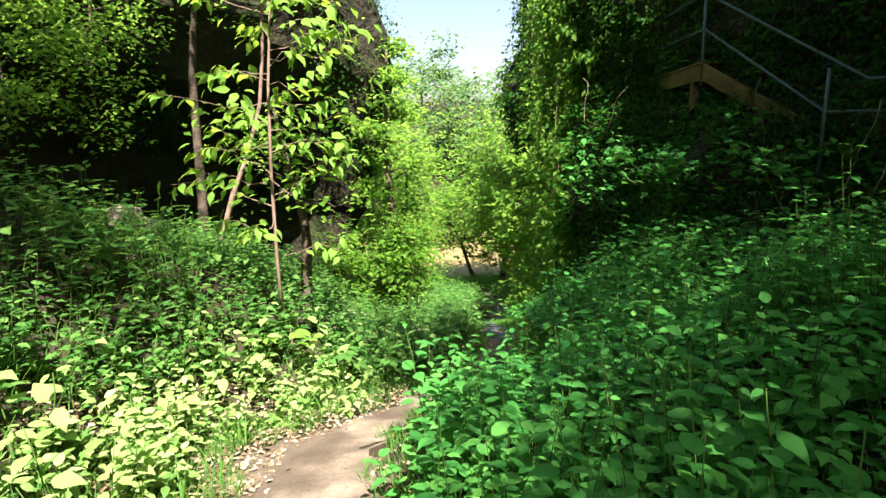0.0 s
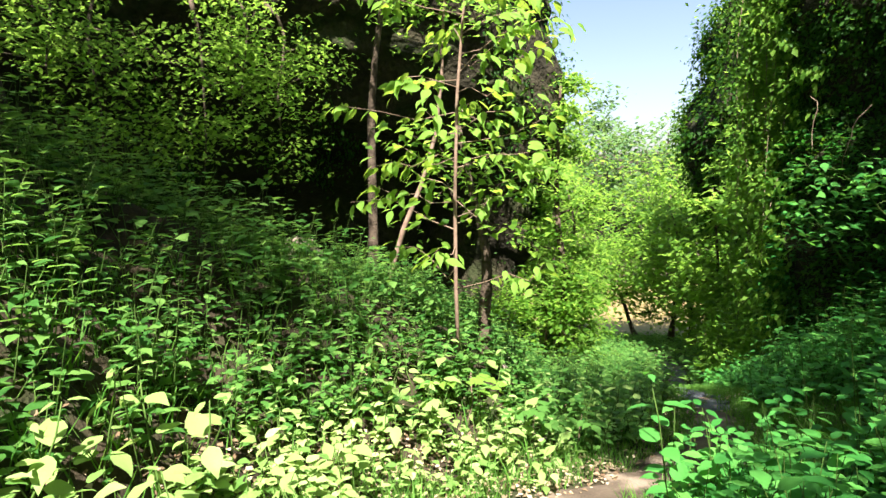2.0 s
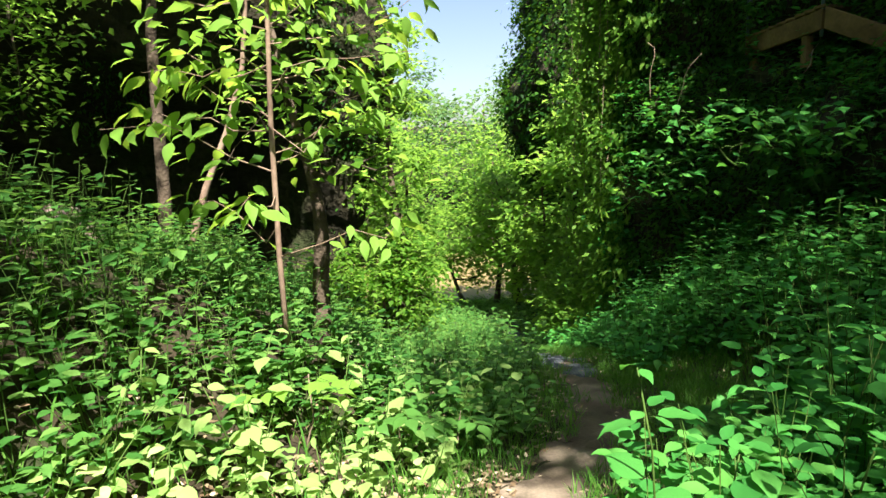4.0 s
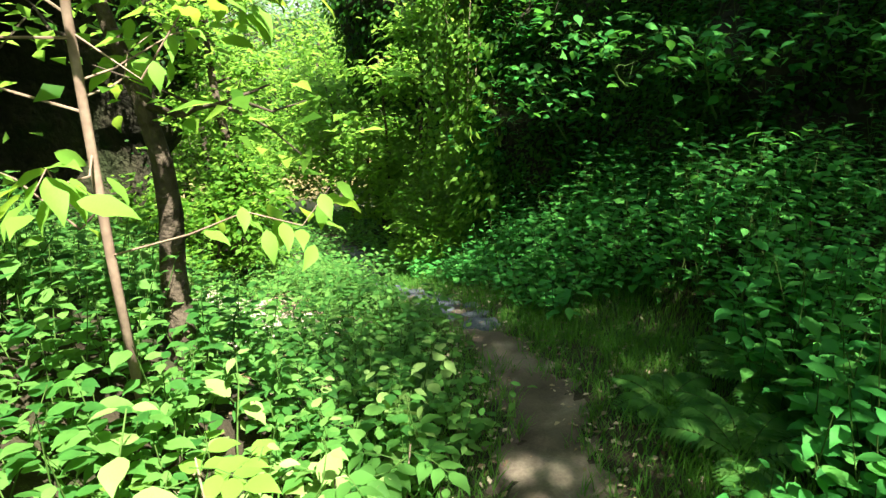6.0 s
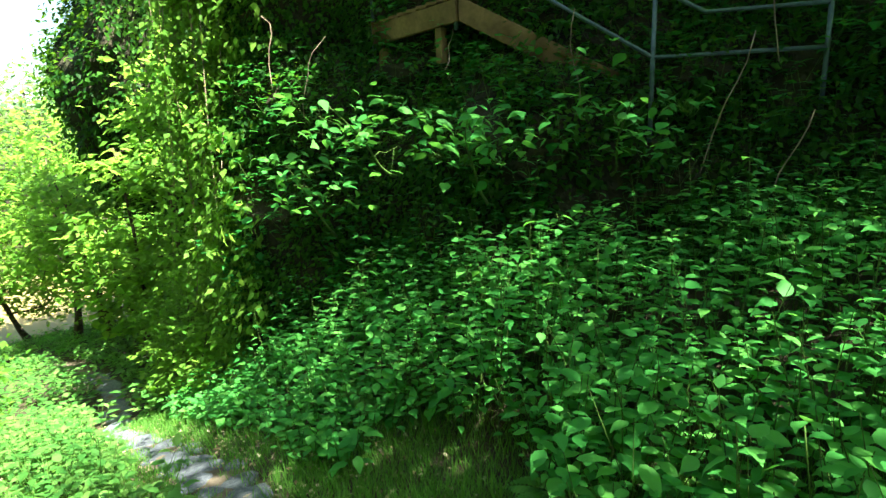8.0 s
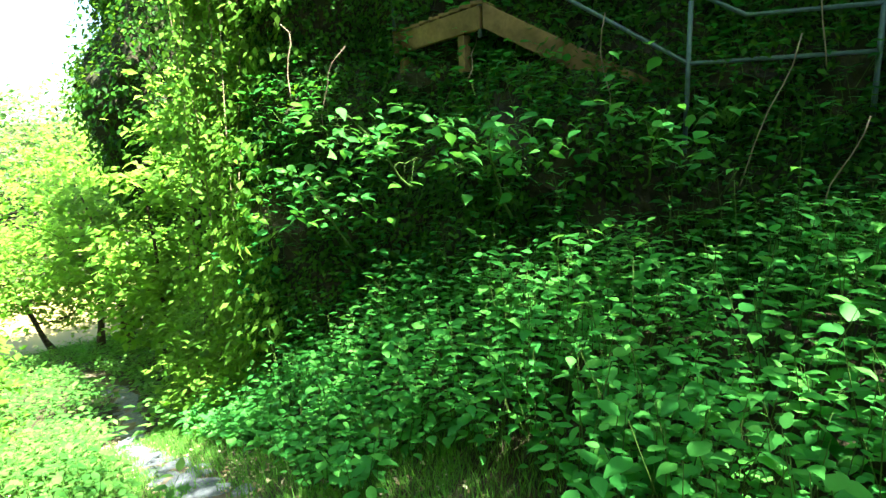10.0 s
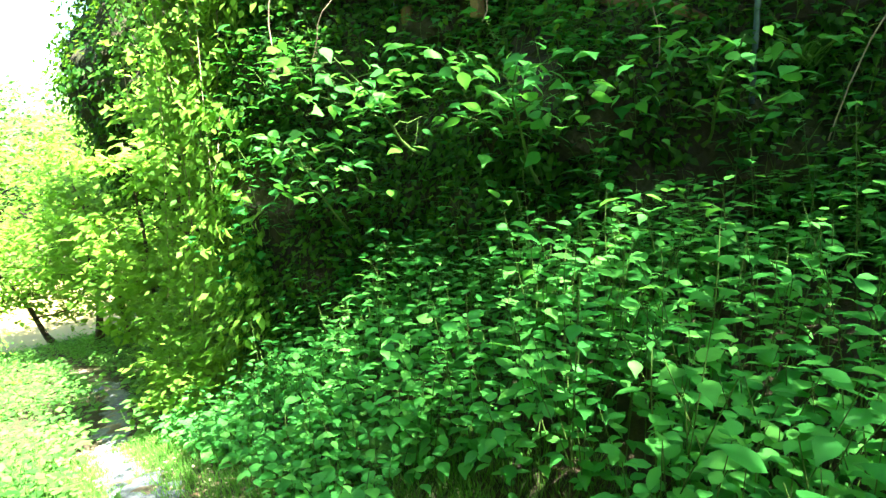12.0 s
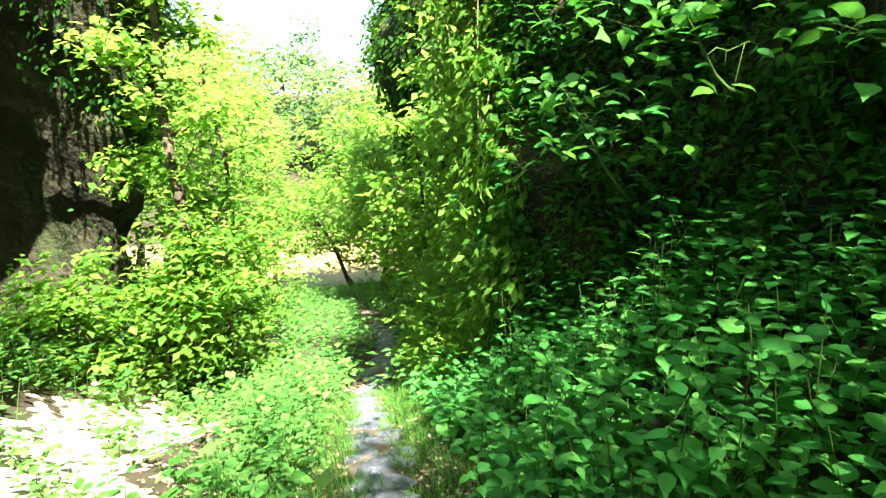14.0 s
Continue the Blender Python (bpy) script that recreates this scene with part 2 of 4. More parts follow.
# ---- lie of the land ----
BASE_Y = [-40, -3, 0, 4, 8, 9.5, 12.5, 14, 42, 47, 62, 66, 90, 200, 2000]
BASE_Z = [3, .3, 0, -.74, -1.5, -1.98, -3.05, -3.6, -10.1, -11.3, -11.3, -9.5, -3, 8, 20]
PATH_Y = [-40, -3, 0, 2.2, 3.6, 4.8, 5.9, 7.0, 8.2, 9.4, 12.5, 16, 18, 22, 32, 42, 60]
PATH_X = [2, .3, .0, -.75, -.95, -.1, .5, .7, .76, .8, .95, 1.5, 1.85, 1.9, 1.7, .8, .5]
CLIFF_Y = [-40, -4, 0, 4, 6, 7.5, 9, 10.8, 11.8, 12.6, 14, 18, 22, 26, 32, 40, 46]
CLIFF_X = [7, 7, 6.6, 5.6, 4.5, 3.5, 3.0, 2.6, 2.5, 2.7, 3.3, 4.0, 3.4, 3.3, 6, 9, 16]


def path_x(y):
    return np.interp(y, PATH_Y, PATH_X)


def cliff_x(y):
    return np.interp(y, CLIFF_Y, CLIFF_X)


def ground_z(x, y):
    x, y = np.asarray(x, float), np.asarray(y, float)
    z = np.interp(y, BASE_Y, BASE_Z)
    px = path_x(y)
    near = 1 - sstep(14, 30, y)
    left = px - .45 - x - 1.3 * sstep(5.5, 8.5, y)
    rise = np.interp(y, [-3, 2.5, 3.3, 4, 4.75, 6, 7, 9, 13], [2.2, 2.2, 1.9, 1.6, 1.25, 1.1, 1.2, 1.1, 1.2])
    z = z + (rise * sstep(.2, 2.6, left) + .05 * np.clip(left - 3, 0, 8)) * near
    z = z + .6 * sstep(1.7, 3.4, left) * sstep(6.4, 4.6, y) * sstep(-1.0, 1.0, y)
    z = z + (1 - near) * (1 - sstep(38, 44, y)) * 2.0 * sstep(2.5, 9, left)
    right = x - px - .4
    z = z + .85 * sstep(.7 - .5 * sstep(4.5, 7, y), 3.8 - 1.6 * sstep(4.5, 7, y), right) * near
    z = z + (.05 * wob2(x, y, 1.6, 1.0) + .025 * wob2(x, y, 5.0, 4.0)) * sstep(.3, 1.0, np.abs(x - px))
    z = z - .05 * (1 - sstep(.15, .55, np.abs(x - px))) + .012 * wob2(x, y, 7.0, 2.0)
    return z


def axis_steps(fine, coarse):
    return np.array(sorted(set(np.round(fine, 3)) | set(np.round(coarse, 3))))


gx = axis_steps(np.arange(-9, 7.01, .14), [-1500, -600, -300, -150, -90, -60, -40, -30, -24, -20, -17, -14, -12, -10.5, 8, 9, 10, 12, 15, 20, 30, 45, 60, 90, 150, 300, 600, 1500])
gy = axis_steps(np.arange(-4, 16.01, .14), np.concatenate([np.arange(16, 70, .9), [-1500, -500, -200, -90, -60, -40, -30, -20, -14, -10, -8, -6, -5, 75, 82, 90, 100, 120, 150, 200, 300, 600, 1500]]))
X, Y = np.meshgrid(gx, gy)
Z = ground_z(X, Y)
nx, ny = len(gx), len(gy)
gv = np.stack([X, Y, Z], -1).reshape(-1, 3)
gf = [(j * nx + i, j * nx + i + 1, (j + 1) * nx + i + 1, (j + 1) * nx + i) for j in range(ny - 1) for i in range(nx - 1)]
ground = mesh_object("ground", gv, gf, SOIL, smooth=True)
tagged(ground, "dark forest soil of a ravine sloping down to a river", "ground", kind="structure")

# trodden earth laid just over the soil, dipping under it along a ragged edge
def earth(name, ys, centre, half, label, mat=SAND):
    n = 25
    vs, fs = [], []
    for j, y in enumerate(ys):
        c, w = float(centre(y)), float(half(y)) * 1.35
        u = np.linspace(-1, 1, n)
        x = c + u * w
        yy = np.full(n, y)
        z = ground_z(x, yy) + .022 - .05 * u ** 2 + .016 * wob2(x, yy, 6.0, 3.0) + .012 * wob2(x, yy, 15.0, 8.0)
        if j in (0, len(ys) - 1):
            z = z - .08
        vs += [(x[k], y, z[k]) for k in range(n)]
        if j:
            fs += [((j - 1) * n + k, (j - 1) * n + k + 1, j * n + k + 1, j * n + k) for k in range(n - 1)]
    return tagged(mesh_object(name, vs, fs, mat, smooth=True), label, "path", kind="structure")


HALF_Y = [-3, 1, 2.2, 3.5, 4.6, 6.0, 7.5, 9, 34]
HALF_W = [.35, .4, .58, .52, .34, .30, .24, .22, .2]
earth("footpath", np.arange(-3, 34, .08), path_x, lambda y: np.interp(y, HALF_Y, HALF_W), "trodden sandy earth footpath through undergrowth")
# bare patch whose pale tone carries the sun that falls there
earth("bare_earth", np.arange(7.8, 13.6, .08), lambda y: -1.15 - .12 * (y - 8) + .15 * math.sin(y * 1.7), lambda y: .7 + .15 * math.sin(y * 2.3), "bare earth below a bank, sunlight painted in as a pale tone", SUNLIT_EARTH)

river = mesh_object("river_water", [(-400, 41, -10.35), (400, 41, -10.35), (400, 63.5, -10.35), (-400, 63.5, -10.35)], [(0, 1, 2, 3)], RIVER)
tagged(river, "muddy tan river water in sunlight", "river", kind="structure")


# ---- cliffs ----
def cliff(name, line, profile, depth, amp, seed, label, overhang=0.0):
    """A rock wall along line (x, y, outward x, outward y, height factor); profile rows give (outward offset, z above foot)."""
    pts = []
    for i in range(len(line) - 1):
        a, b = np.array(line[i], float), np.array(line[i + 1], float)
        n = max(2, int(np.linalg.norm(b[:2] - a[:2]) / .22))
        pts += [a + (b - a) * k / n for k in range(n)]
    pts.append(np.array(line[-1], float))
    prof = []
    for i in range(len(profile) - 1):
        a, b = np.array(profile[i], float), np.array(profile[i + 1], float)
        n = max(1, int(np.linalg.norm(b - a) / .25))
        prof += [a + (b - a) * k / n for k in range(n)]
    prof.append(np.array(profile[-1], float))
    prof.append(prof[-1] + np.array((depth, .3)))
    vs, fs, m = [], [], len(prof)
    for x, y, ox, oy, hf, *cut in pts:
        cut = cut[0] if cut else 1.0
        foot = float(ground_z(x, y)) - .5
        # unseen upper brow, added to keep sky light off the face below
        shade_brow = overhang * float(sstep(7.6, 6.2, y))
        for off, h in prof:
            off = off * cut - shade_brow * float(sstep(4.6, 6.4, h))
            p = Vector((x + ox * off, y + oy * off, foot + h * hf))
            q = p * .55 + Vector((seed, 0, 0))
            d = amp * (noise.noise(q) + .5 * noise.noise(q * 2.3) + .3 * noise.noise(q * 5.1) + .35 * noise.noise(Vector((q.x * .3, q.y * .3, q.z * 4))))
            p += Vector((ox, oy, .25)) * d
            vs.append(p)
    for i in range(len(pts) - 1):
        for k in range(m - 1):
            fs.append((i * m + k, i * m + k + 1, (i + 1) * m + k + 1, (i + 1) * m + k))
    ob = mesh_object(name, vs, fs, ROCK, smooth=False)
    return tagged(ob, label, "cliff", kind="structure"), np.array(vs).reshape(len(pts), m, 3)


right_line = [(cliff_x(y), y, 1, 0.0, 1.0, 1.0) for y in (-14, -4, 0, 4, 6, 7.5, 8.6)] + [(2.75, 10.0, 1, 0, 1.0, .45), (2.45, 11.0, .95, -.2, 1.0, .2), (2.5, 11.8, .9, -.3, 1.0, .2), (2.75, 12.6, .8, -.5, .95, .25), (3.4, 14, .9, -.3, .85, .4), (4.4, 17, 1, 0, .75, .5), (8, 19, .6, .6, .7, .5)]
cliff_right, RC = cliff("cliff_right", right_line, [(0.0, 0), (-.1, .9), (.1, 1.5), (.2, 2.1), (.75, 2.6), (.95, 2.9), (1.25, 3.6), (1.3, 4.9), (.9, 5.6), (1.0, 7.0), (1.6, 8.6)], 16, .42, 3.0,
                        "tall shaded sandstone cliff overgrown with ivy", 1.9)
far_line = [(7.5, 18.5, .7, -.6, .8), (4.2, 20.2, 1, -.2, 1), (3.3, 23, 1, 0, 1), (3.6, 25, 1, .3, 1), (6, 26.6, .6, .8, 1), (12, 28, .3, .9, 1), (22, 30, .3, .9, 1)]
cliff_far, FC = cliff("cliff_far", far_line, [(1.5, 0), (1.2, 4), (.9, 5.5), (-.4, 6.8), (-.6, 8), (-.3, 10), (.0, 12), (1.0, 13)], 20, .6, 9.0,
                      "high overhanging rock bluff hung with creepers")
left_line = [(-10.5, -14, -1, 0, 1, 1), (-10.5, 3, -1, 0, 1, 1), (-9.3, 8, -.9, .4, 1, 1), (-7, 11.3, -.6, .8, 1, 1), (-4, 13.0, -.3, .95, 1, .9), (-2.6, 13.5, -.4, .9, 1, .5), (-1.8, 13.9, -.6, .8, 1, .25), (-1.5, 14.6, -1, .3, .95, .2), (-2.2, 17, -1, 0, .9, .3), (-4.5, 22, -1, 0, .9, .3), (-9, 30, -.9, .4, .9, .3)]
cliff_left, LC = cliff("cliff_left", left_line, [(3.2, 0), (3.6, 1.5), (3.4, 3.0), (2.6, 3.9), (1.2, 4.5), (.4, 4.8), (-.6, 5.8), (-1.5, 7.0), (-1.7, 8.6), (-.9, 9.6)], 16, .4, 15.0,
                       "undercut sandstone cliff with a dark hollow at its foot")


# ---- plants ----
def herb_pieces(rng, roots, heights, leaf, shape, pairs, lean=.25, spread=1.0):
    """Stems with opposite pairs of leaves that grow smaller to a top rosette."""
    n = len(roots)
    tilt = np.concatenate([rng.normal(0, lean, (n, 2)), np.ones((n, 1))], 1)
    tops = roots + unit(tilt) * heights[:, None]
    out = [(rods(roots - np.array([0, 0, .03]), tops, .0035, .0018), TUBE_F, 1)]
    turn0 = rng.uniform(0, math.pi, n)
    vigour = rng.choice([.55, .8, 1.0, 1.0, 1.3], n)
    for k in range(pairs):
        u = 1 - .8 * (k / max(pairs - 1, 1)) * rng.uniform(.75, 1.0, n)
        p = roots + (tops - roots) * u[:, None]
        for side in (0, math.pi):
            a = turn0 + k * 1.57 + side + rng.normal(0, .3, n)
            pitch = rng.normal(.1 if k else .25, .2, n)
            f = np.stack([np.cos(a) * np.cos(pitch), np.sin(a) * np.cos(pitch), np.sin(pitch) - .12], 1)
            up = np.stack([-np.cos(a) * np.sin(pitch) * .5, -np.sin(a) * np.sin(pitch) * .5, np.ones(n)], 1) + rng.normal(0, .16, (n, 3))
            size = leaf * (.65 + .45 * math.sin(min(1.0, (k + 1) / 2.2) * 1.5)) * rng.uniform(.7, 1.2, n) * vigour
            q = p + f * (size * .28 * spread)[:, None]
            out.append((leaves(rng, q, f, up, size, shape), OVATE_F if shape is OVATE else (SIMPLE_F if shape is SIMPLE else LOBED_F), 0))
    return out


def scatter(rng, n, x0, x1, y0, y1, keep):
    x, y = rng.uniform(x0, x1, n), rng.uniform(y0, y1, n)
    k = keep(x, y)
    x, y = x[k], y[k]
    return np.stack([x, y, ground_z(x, y)], 1)


def stuff(ob, label, category):
    return tagged(ob, label, category, kind="stuff")


WALK_Y = [-2, 0, 1.2, 2.0, 3.4, 4.3, 4.8, 5.6, 6.6]
WALK_X = [0, 0, -.4, -.75, -1.1, -.2, .2, .55, .9]


def off_walk(x, y, r):
    return (np.abs(x - np.interp(y, WALK_Y, WALK_X)) > r) | (y > 6.6)


def off_path(x, y, m):
    half = np.interp(y, [-3, 1, 2.2, 3.5, 4.6, 6.0, 7.5, 9, 34], [.35, .4, .6, .55, .36, .3, .26, .24, .2])
    return np.abs(x - path_x(y)) > half + m


def verge(x, y):
    """The grassy strip between the path and the nettles."""
    return (y > 4.2) & (y < 7.0) & (x > path_x(y)) & (x < 1.85) & (x < path_x(y) + 1.3)


# dense nettles on the shaded slope
rng = np.random.default_rng(11)
roots = scatter(rng, 8600, -.2, 6.4, -2.5, 12, lambda x, y: (x > path_x(y) + .55 + .12 * wob2(x, y, 3, 2)) & (x < cliff_x(y) + .2) & off_walk(x, y, .5) & ~verge(x, y))
h = (rng.uniform(.35, .8, len(roots)) + .4 * (rng.random(len(roots)) > .94)) * (1 - .3 * sstep(8, 11, roots[:, 1])) * (.55 + .45 * sstep(.5, 1.2, roots[:, 0] - path_x(roots[:, 1])))
nettles = quick_mesh("nettle_bed", herb_pieces(rng, roots, h, .088, OVATE, 5), [NETTLE, STEM])
stuff(nettles, "dense bed of green nettle-like herbs on a shaded slope", "herbs")

# undergrowth of the left bank
rng = np.random.default_rng(12)
def bank_keep(x, y):
    thin = (y > 1.4) & (y < 5) & (x > path_x(y) - 1.35) & (wob2(x, y, 4, 8) > -.3)
    return ~thin & (np.hypot(x + 4.75, y - 8.4) > .8) & (x < path_x(y) - .5 + .15 * wob2(x, y, 3, 5)) & off_walk(x, y, .42) & ~((y > 7.6) & (y < 13.5) & (x > -1.85 - .14 * (y - 8)) & (x < -.1 - .08 * (y - 8)) & (wob2(x, y, 5, 1) > -.45))


roots = scatter(rng, 15000, -9, .5, -2, 14, bank_keep)
close = (roots[:, 0] > path_x(roots[:, 1]) - 2.2) & (roots[:, 1] < 8.5) & (roots[:, 1] > 0)
# herbs near the path that take the paler, sun-painted leaf
sun_toned = close & (roots[:, 0] > path_x(roots[:, 1]) - 1.3 + .3 * wob2(roots[:, 0], roots[:, 1], 2, 3)) & (roots[:, 1] > 1.2) & (roots[:, 1] < 5.1)
clear = off_walk(roots[:, 0], roots[:, 1], .6)
r = np.concatenate([roots[sun_toned & clear], scatter(rng, 500, -2.8, 0, 1.3, 5.0, lambda x, y: (x < path_x(y) - .6) & (x > path_x(y) - 1.35) & off_walk(x, y, .6))])
stuff(quick_mesh("fringe_herbs", herb_pieces(rng, r, rng.uniform(.12, .36, len(r)), .075, OVATE, 4, .4), [SUN_TONED_HERB, STEM]), "herbs at the edge of the trodden path, sunlight painted in as pale green", "herbs")
for sel, shape, name in ((close & ~sun_toned, OVATE, "bank_herbs"), (~close, SIMPLE, "bank_undergrowth")):
    r = roots[sel]
    h = rng.uniform(.18, .55, len(r)) * (1.0 if shape is OVATE else 1.15)
    stuff(quick_mesh(name, herb_pieces(rng, r, h, .074 if shape is OVATE else .09, shape, 5 if shape is OVATE else 4, .3), [HERB, STEM]), "leafy green undergrowth on a sunlit bank" if shape is OVATE else "dense green herbs on a bank below a cliff", "herbs")

# low cover further down the ravine
rng = np.random.default_rng(13)
roots = scatter(rng, 5200, -8, 6, 12, 40, lambda x, y: off_path(x, y, .05))
h = rng.uniform(.2, .55, len(roots))
floor_cover = quick_mesh("ravine_undergrowth", herb_pieces(rng, roots, h, .16, SIMPLE, 3, .3), [HERB, STEM])
stuff(floor_cover, "low bright green plants on the ravine floor", "herbs")

# grass beside the path
rng = np.random.default_rng(14)
roots = scatter(rng, 130000, -3, 2.6, .5, 13, lambda x, y: off_path(x, y, -.14 + .2 * wob2(x, y, 5, 4)) & (np.abs(x - path_x(y)) < 1.15 + .5 * wob2(x, y, 2, 9)))
a = rng.uniform(0, 6.28, len(roots))
f = np.stack([np.cos(a) * .55, np.sin(a) * .55, np.ones(len(a))], 1)
blades = leaves(rng, roots - np.array([0, 0, .01]), f, np.stack([np.cos(a), np.sin(a), np.zeros(len(a))], 1) * -1, rng.uniform(.05, .17, len(a)), BLADE)
stuff(quick_mesh("path_grass", [(blades, BLADE_F, 0)], [GRASS]), "short grass along a trodden path", "grass")

# longer grass on the sunlit bank and on the verge across the path
rng = np.random.default_rng(16)
tufts = np.concatenate([scatter(rng, 3500, -3.2, .2, 1.0, 5.2, lambda x, y: (x < path_x(y) - .4) & off_walk(x, y, .4) & (wob2(x, y, 3, 6) > -.3)),
                        scatter(rng, 18000, .4, 2.2, 4.2, 7.5, lambda x, y: off_path(x, y, .02) & (x > path_x(y)) & off_walk(x, y, .4))])
a = rng.uniform(0, 6.28, len(tufts))
f = np.stack([np.cos(a) * .5, np.sin(a) * .5, np.ones(len(a))], 1)
blades = leaves(rng, tufts - np.array([0, 0, .01]), f, np.stack([np.cos(a), np.sin(a), np.zeros(len(a))], 1) * -1, np.where(tufts[:, 0] < path_x(tufts[:, 1]), rng.uniform(.14, .3, len(a)), rng.uniform(.05, .15, len(a))), BLADE)
stuff(quick_mesh("tall_grass", [(blades, BLADE_F, 0)], [GRASS]), "longer green grass among herbs beside a path", "grass")

# brown leaf litter
rng = np.random.default_rng(15)
roots = scatter(rng, 13000, -3, 3, .5, 14, lambda x, y: (np.abs(x - path_x(y) + .3) < 1.5) & (off_path(x, y, -.15) | (wob2(x, y, 9, 3) > .45)))
roots = np.concatenate([roots, scatter(rng, 9000, -2.6, 0.2, 1.2, 5.0, lambda x, y: (x < path_x(y) - .2) & (x > path_x(y) - 1.35 + .25 * wob2(x, y, 3, 4)))])
a = rng.uniform(0, 6.28, len(roots))
f = np.stack([np.cos(a), np.sin(a), rng.normal(0, .2, len(a))], 1)
lit = leaves(rng, roots + np.array([0, 0, .02]), f, np.array([[0, 0, 1.]]) + rng.normal(0, .25, (len(a), 3)), rng.uniform(.025, .055, len(a)), SIMPLE)
stuff(quick_mesh("leaf_litter", [(lit, SIMPLE_F, 0)], [LITTER]), "dry brown fallen leaves on soil", "leaf litter")


def surface_points(grid, n, rng, y0, y1):
    s, m, _ = grid.shape
    cols = np.nonzero((grid[:-1, 0, 1] >= y0) & (grid[:-1, 0, 1] <= y1))[0]
    i, k = rng.choice(cols, n), rng.integers(0, m - 2, n)
    u, v = rng.random((n, 1)), rng.random((n, 1))
    a, b, c = grid[i, k], grid[i + 1, k], grid[i, k + 1]
    return a + (b - a) * u + (c - a) * v, unit(np.cross(b - a, c - a))


def ivy_on(name, grid, face, n, size, rng, span, keep, label, hang=.5, thick=.4, mat=None):
    """Leaves scattered over and a little in front of a cliff's surface."""
    p, nr = surface_points(grid, n, rng, *span)
    ok = keep(p)
    p, out = p[ok], nr[ok] * face
    n = len(p)
    clump = .5 + .5 * wob2(p[:, 1] * 2 + p[:, 0], p[:, 2] * 2, 2.2, 6.0)[:, None]
    p = p + out * (rng.random((n, 1)) ** 1.6 * thick * np.clip(clump, .1, 1.2))
    f = np.stack([rng.normal(0, .5, n), rng.normal(0, .5, n), -hang + rng.normal(0, .4, n)], 1) + out * .5
    up = out + np.array([[0, 0, .8]]) + rng.normal(0, .35, (n, 3))
    lv = leaves(rng, p, f, up, rng.uniform(.5, 1.35, n) * size, SIMPLE)
    return stuff(quick_mesh(name, [(lv, SIMPLE_F, 0)], [mat or IVY]), label, "ivy")


rng = np.random.default_rng(21)
# dark leaf on the shaded face; the corner's brighter leaf has sunlight painted in
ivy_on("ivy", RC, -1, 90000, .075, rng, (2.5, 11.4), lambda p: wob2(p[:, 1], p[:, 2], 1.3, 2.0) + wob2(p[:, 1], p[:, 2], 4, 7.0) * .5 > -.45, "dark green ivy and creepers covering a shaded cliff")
ivy_on("corner_ivy", RC, -1, 42000, .115, rng, (9.9, 17), lambda p: (wob2(p[:, 1], p[:, 2], 1.7, 4.0) > -.6) & (p[:, 1] > 10.6 + .5 * wob2(p[:, 1], p[:, 2], 2.3, 1.0) + .25 * p[:, 2] * (p[:, 2] < 2)), "ivy on a cliff corner, sunlight painted in as yellow-green", hang=.9, thick=.8, mat=TREE_LEAF)
ivy_on("bluff_creeper", FC, -1, 30000, .17, rng, (18, 29), lambda p: wob2(p[:, 1], p[:, 2], .8, 1.0) > -.6, "creepers hanging over a high bluff", thick=1.0)
ivy_on("cliff_creeper", LC, 1, 45000, .09, rng, (4, 24), lambda p: ((p[:, 2] > 1.3 + .6 * wob2(p[:, 0], p[:, 1], 1.1, 3)) | (p[:, 0] > -2.6)) & ((p[:, 0] < -5.6) | (p[:, 0] > -2.6) | (p[:, 2] > 4.6)) & (wob2(p[:, 0] + p[:, 1], p[:, 2], 1.0, 5) + .5 * wob2(p[:, 0] - p[:, 1], p[:, 2], 3.1, 2) > np.where(p[:, 0] > -2.6, -.2, .25)), "creepers hanging from an undercut cliff", thick=.7)


def creeper_strand(x, y, top, foot, drift, rng):
    """A vine hanging from the cliff corner with leaves all along it."""
    holder = new("hanging_creeper")
    holder.location = (x, y, top)
    pts = np.array(bend_points((0, 0, 0), (drift, rng.normal(0, .1), foot - top), 9, .02, rng))
    v, f = tube(pts, [.008 - .0006 * i for i in range(9)], 5)
    mesh_object("vine", v, f, VINE, holder, smooth=True)
    n = int((top - foot) * 85)
    w = rng.uniform(0, 7.99, n)
    i = w.astype(int)
    p = pts[i] + (pts[i + 1] - pts[i]) * (w % 1)[:, None] + rng.normal(0, 1, (n, 3)) * np.array([.11, .13, .08])
    a = rng.uniform(0, 6.28, n)
    fw = np.stack([np.cos(a), np.sin(a), rng.normal(-.7, .4, n)], 1)
    up = np.array([[-.5, -.6, .8]]) + rng.normal(0, .4, (n, 3))
    # brighter tree leaf again, its sunlight part of the colour
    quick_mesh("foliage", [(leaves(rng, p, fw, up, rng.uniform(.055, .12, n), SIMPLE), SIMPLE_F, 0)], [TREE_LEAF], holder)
    return tagged(holder, "creeper hanging down a cliff corner, leaves painted a sunlit yellow-green", "creeper", "corner creepers")


rng = np.random.default_rng(23)
for i in range(24):
    y = rng.uniform(11.0, 12.5)
    x = rng.uniform(2.08, 2.48) + .12 * (11.5 - y)
    top = rng.uniform(3.2, 5.8)
    creeper_strand(x, y, top, max(top - rng.uniform(2.2, 5.5), float(ground_z(x - .2, y)) + .15), -rng.uniform(.05, .3), rng)

# broad-leaved herbs rooted in the cliff and its ledge
p, nr = surface_points(RC, 5200, rng, 3, 12.5)
p = p[(p[:, 2] < 2.4) & (wob2(p[:, 1], p[:, 2], 1.9, 8.0) > -.3)]
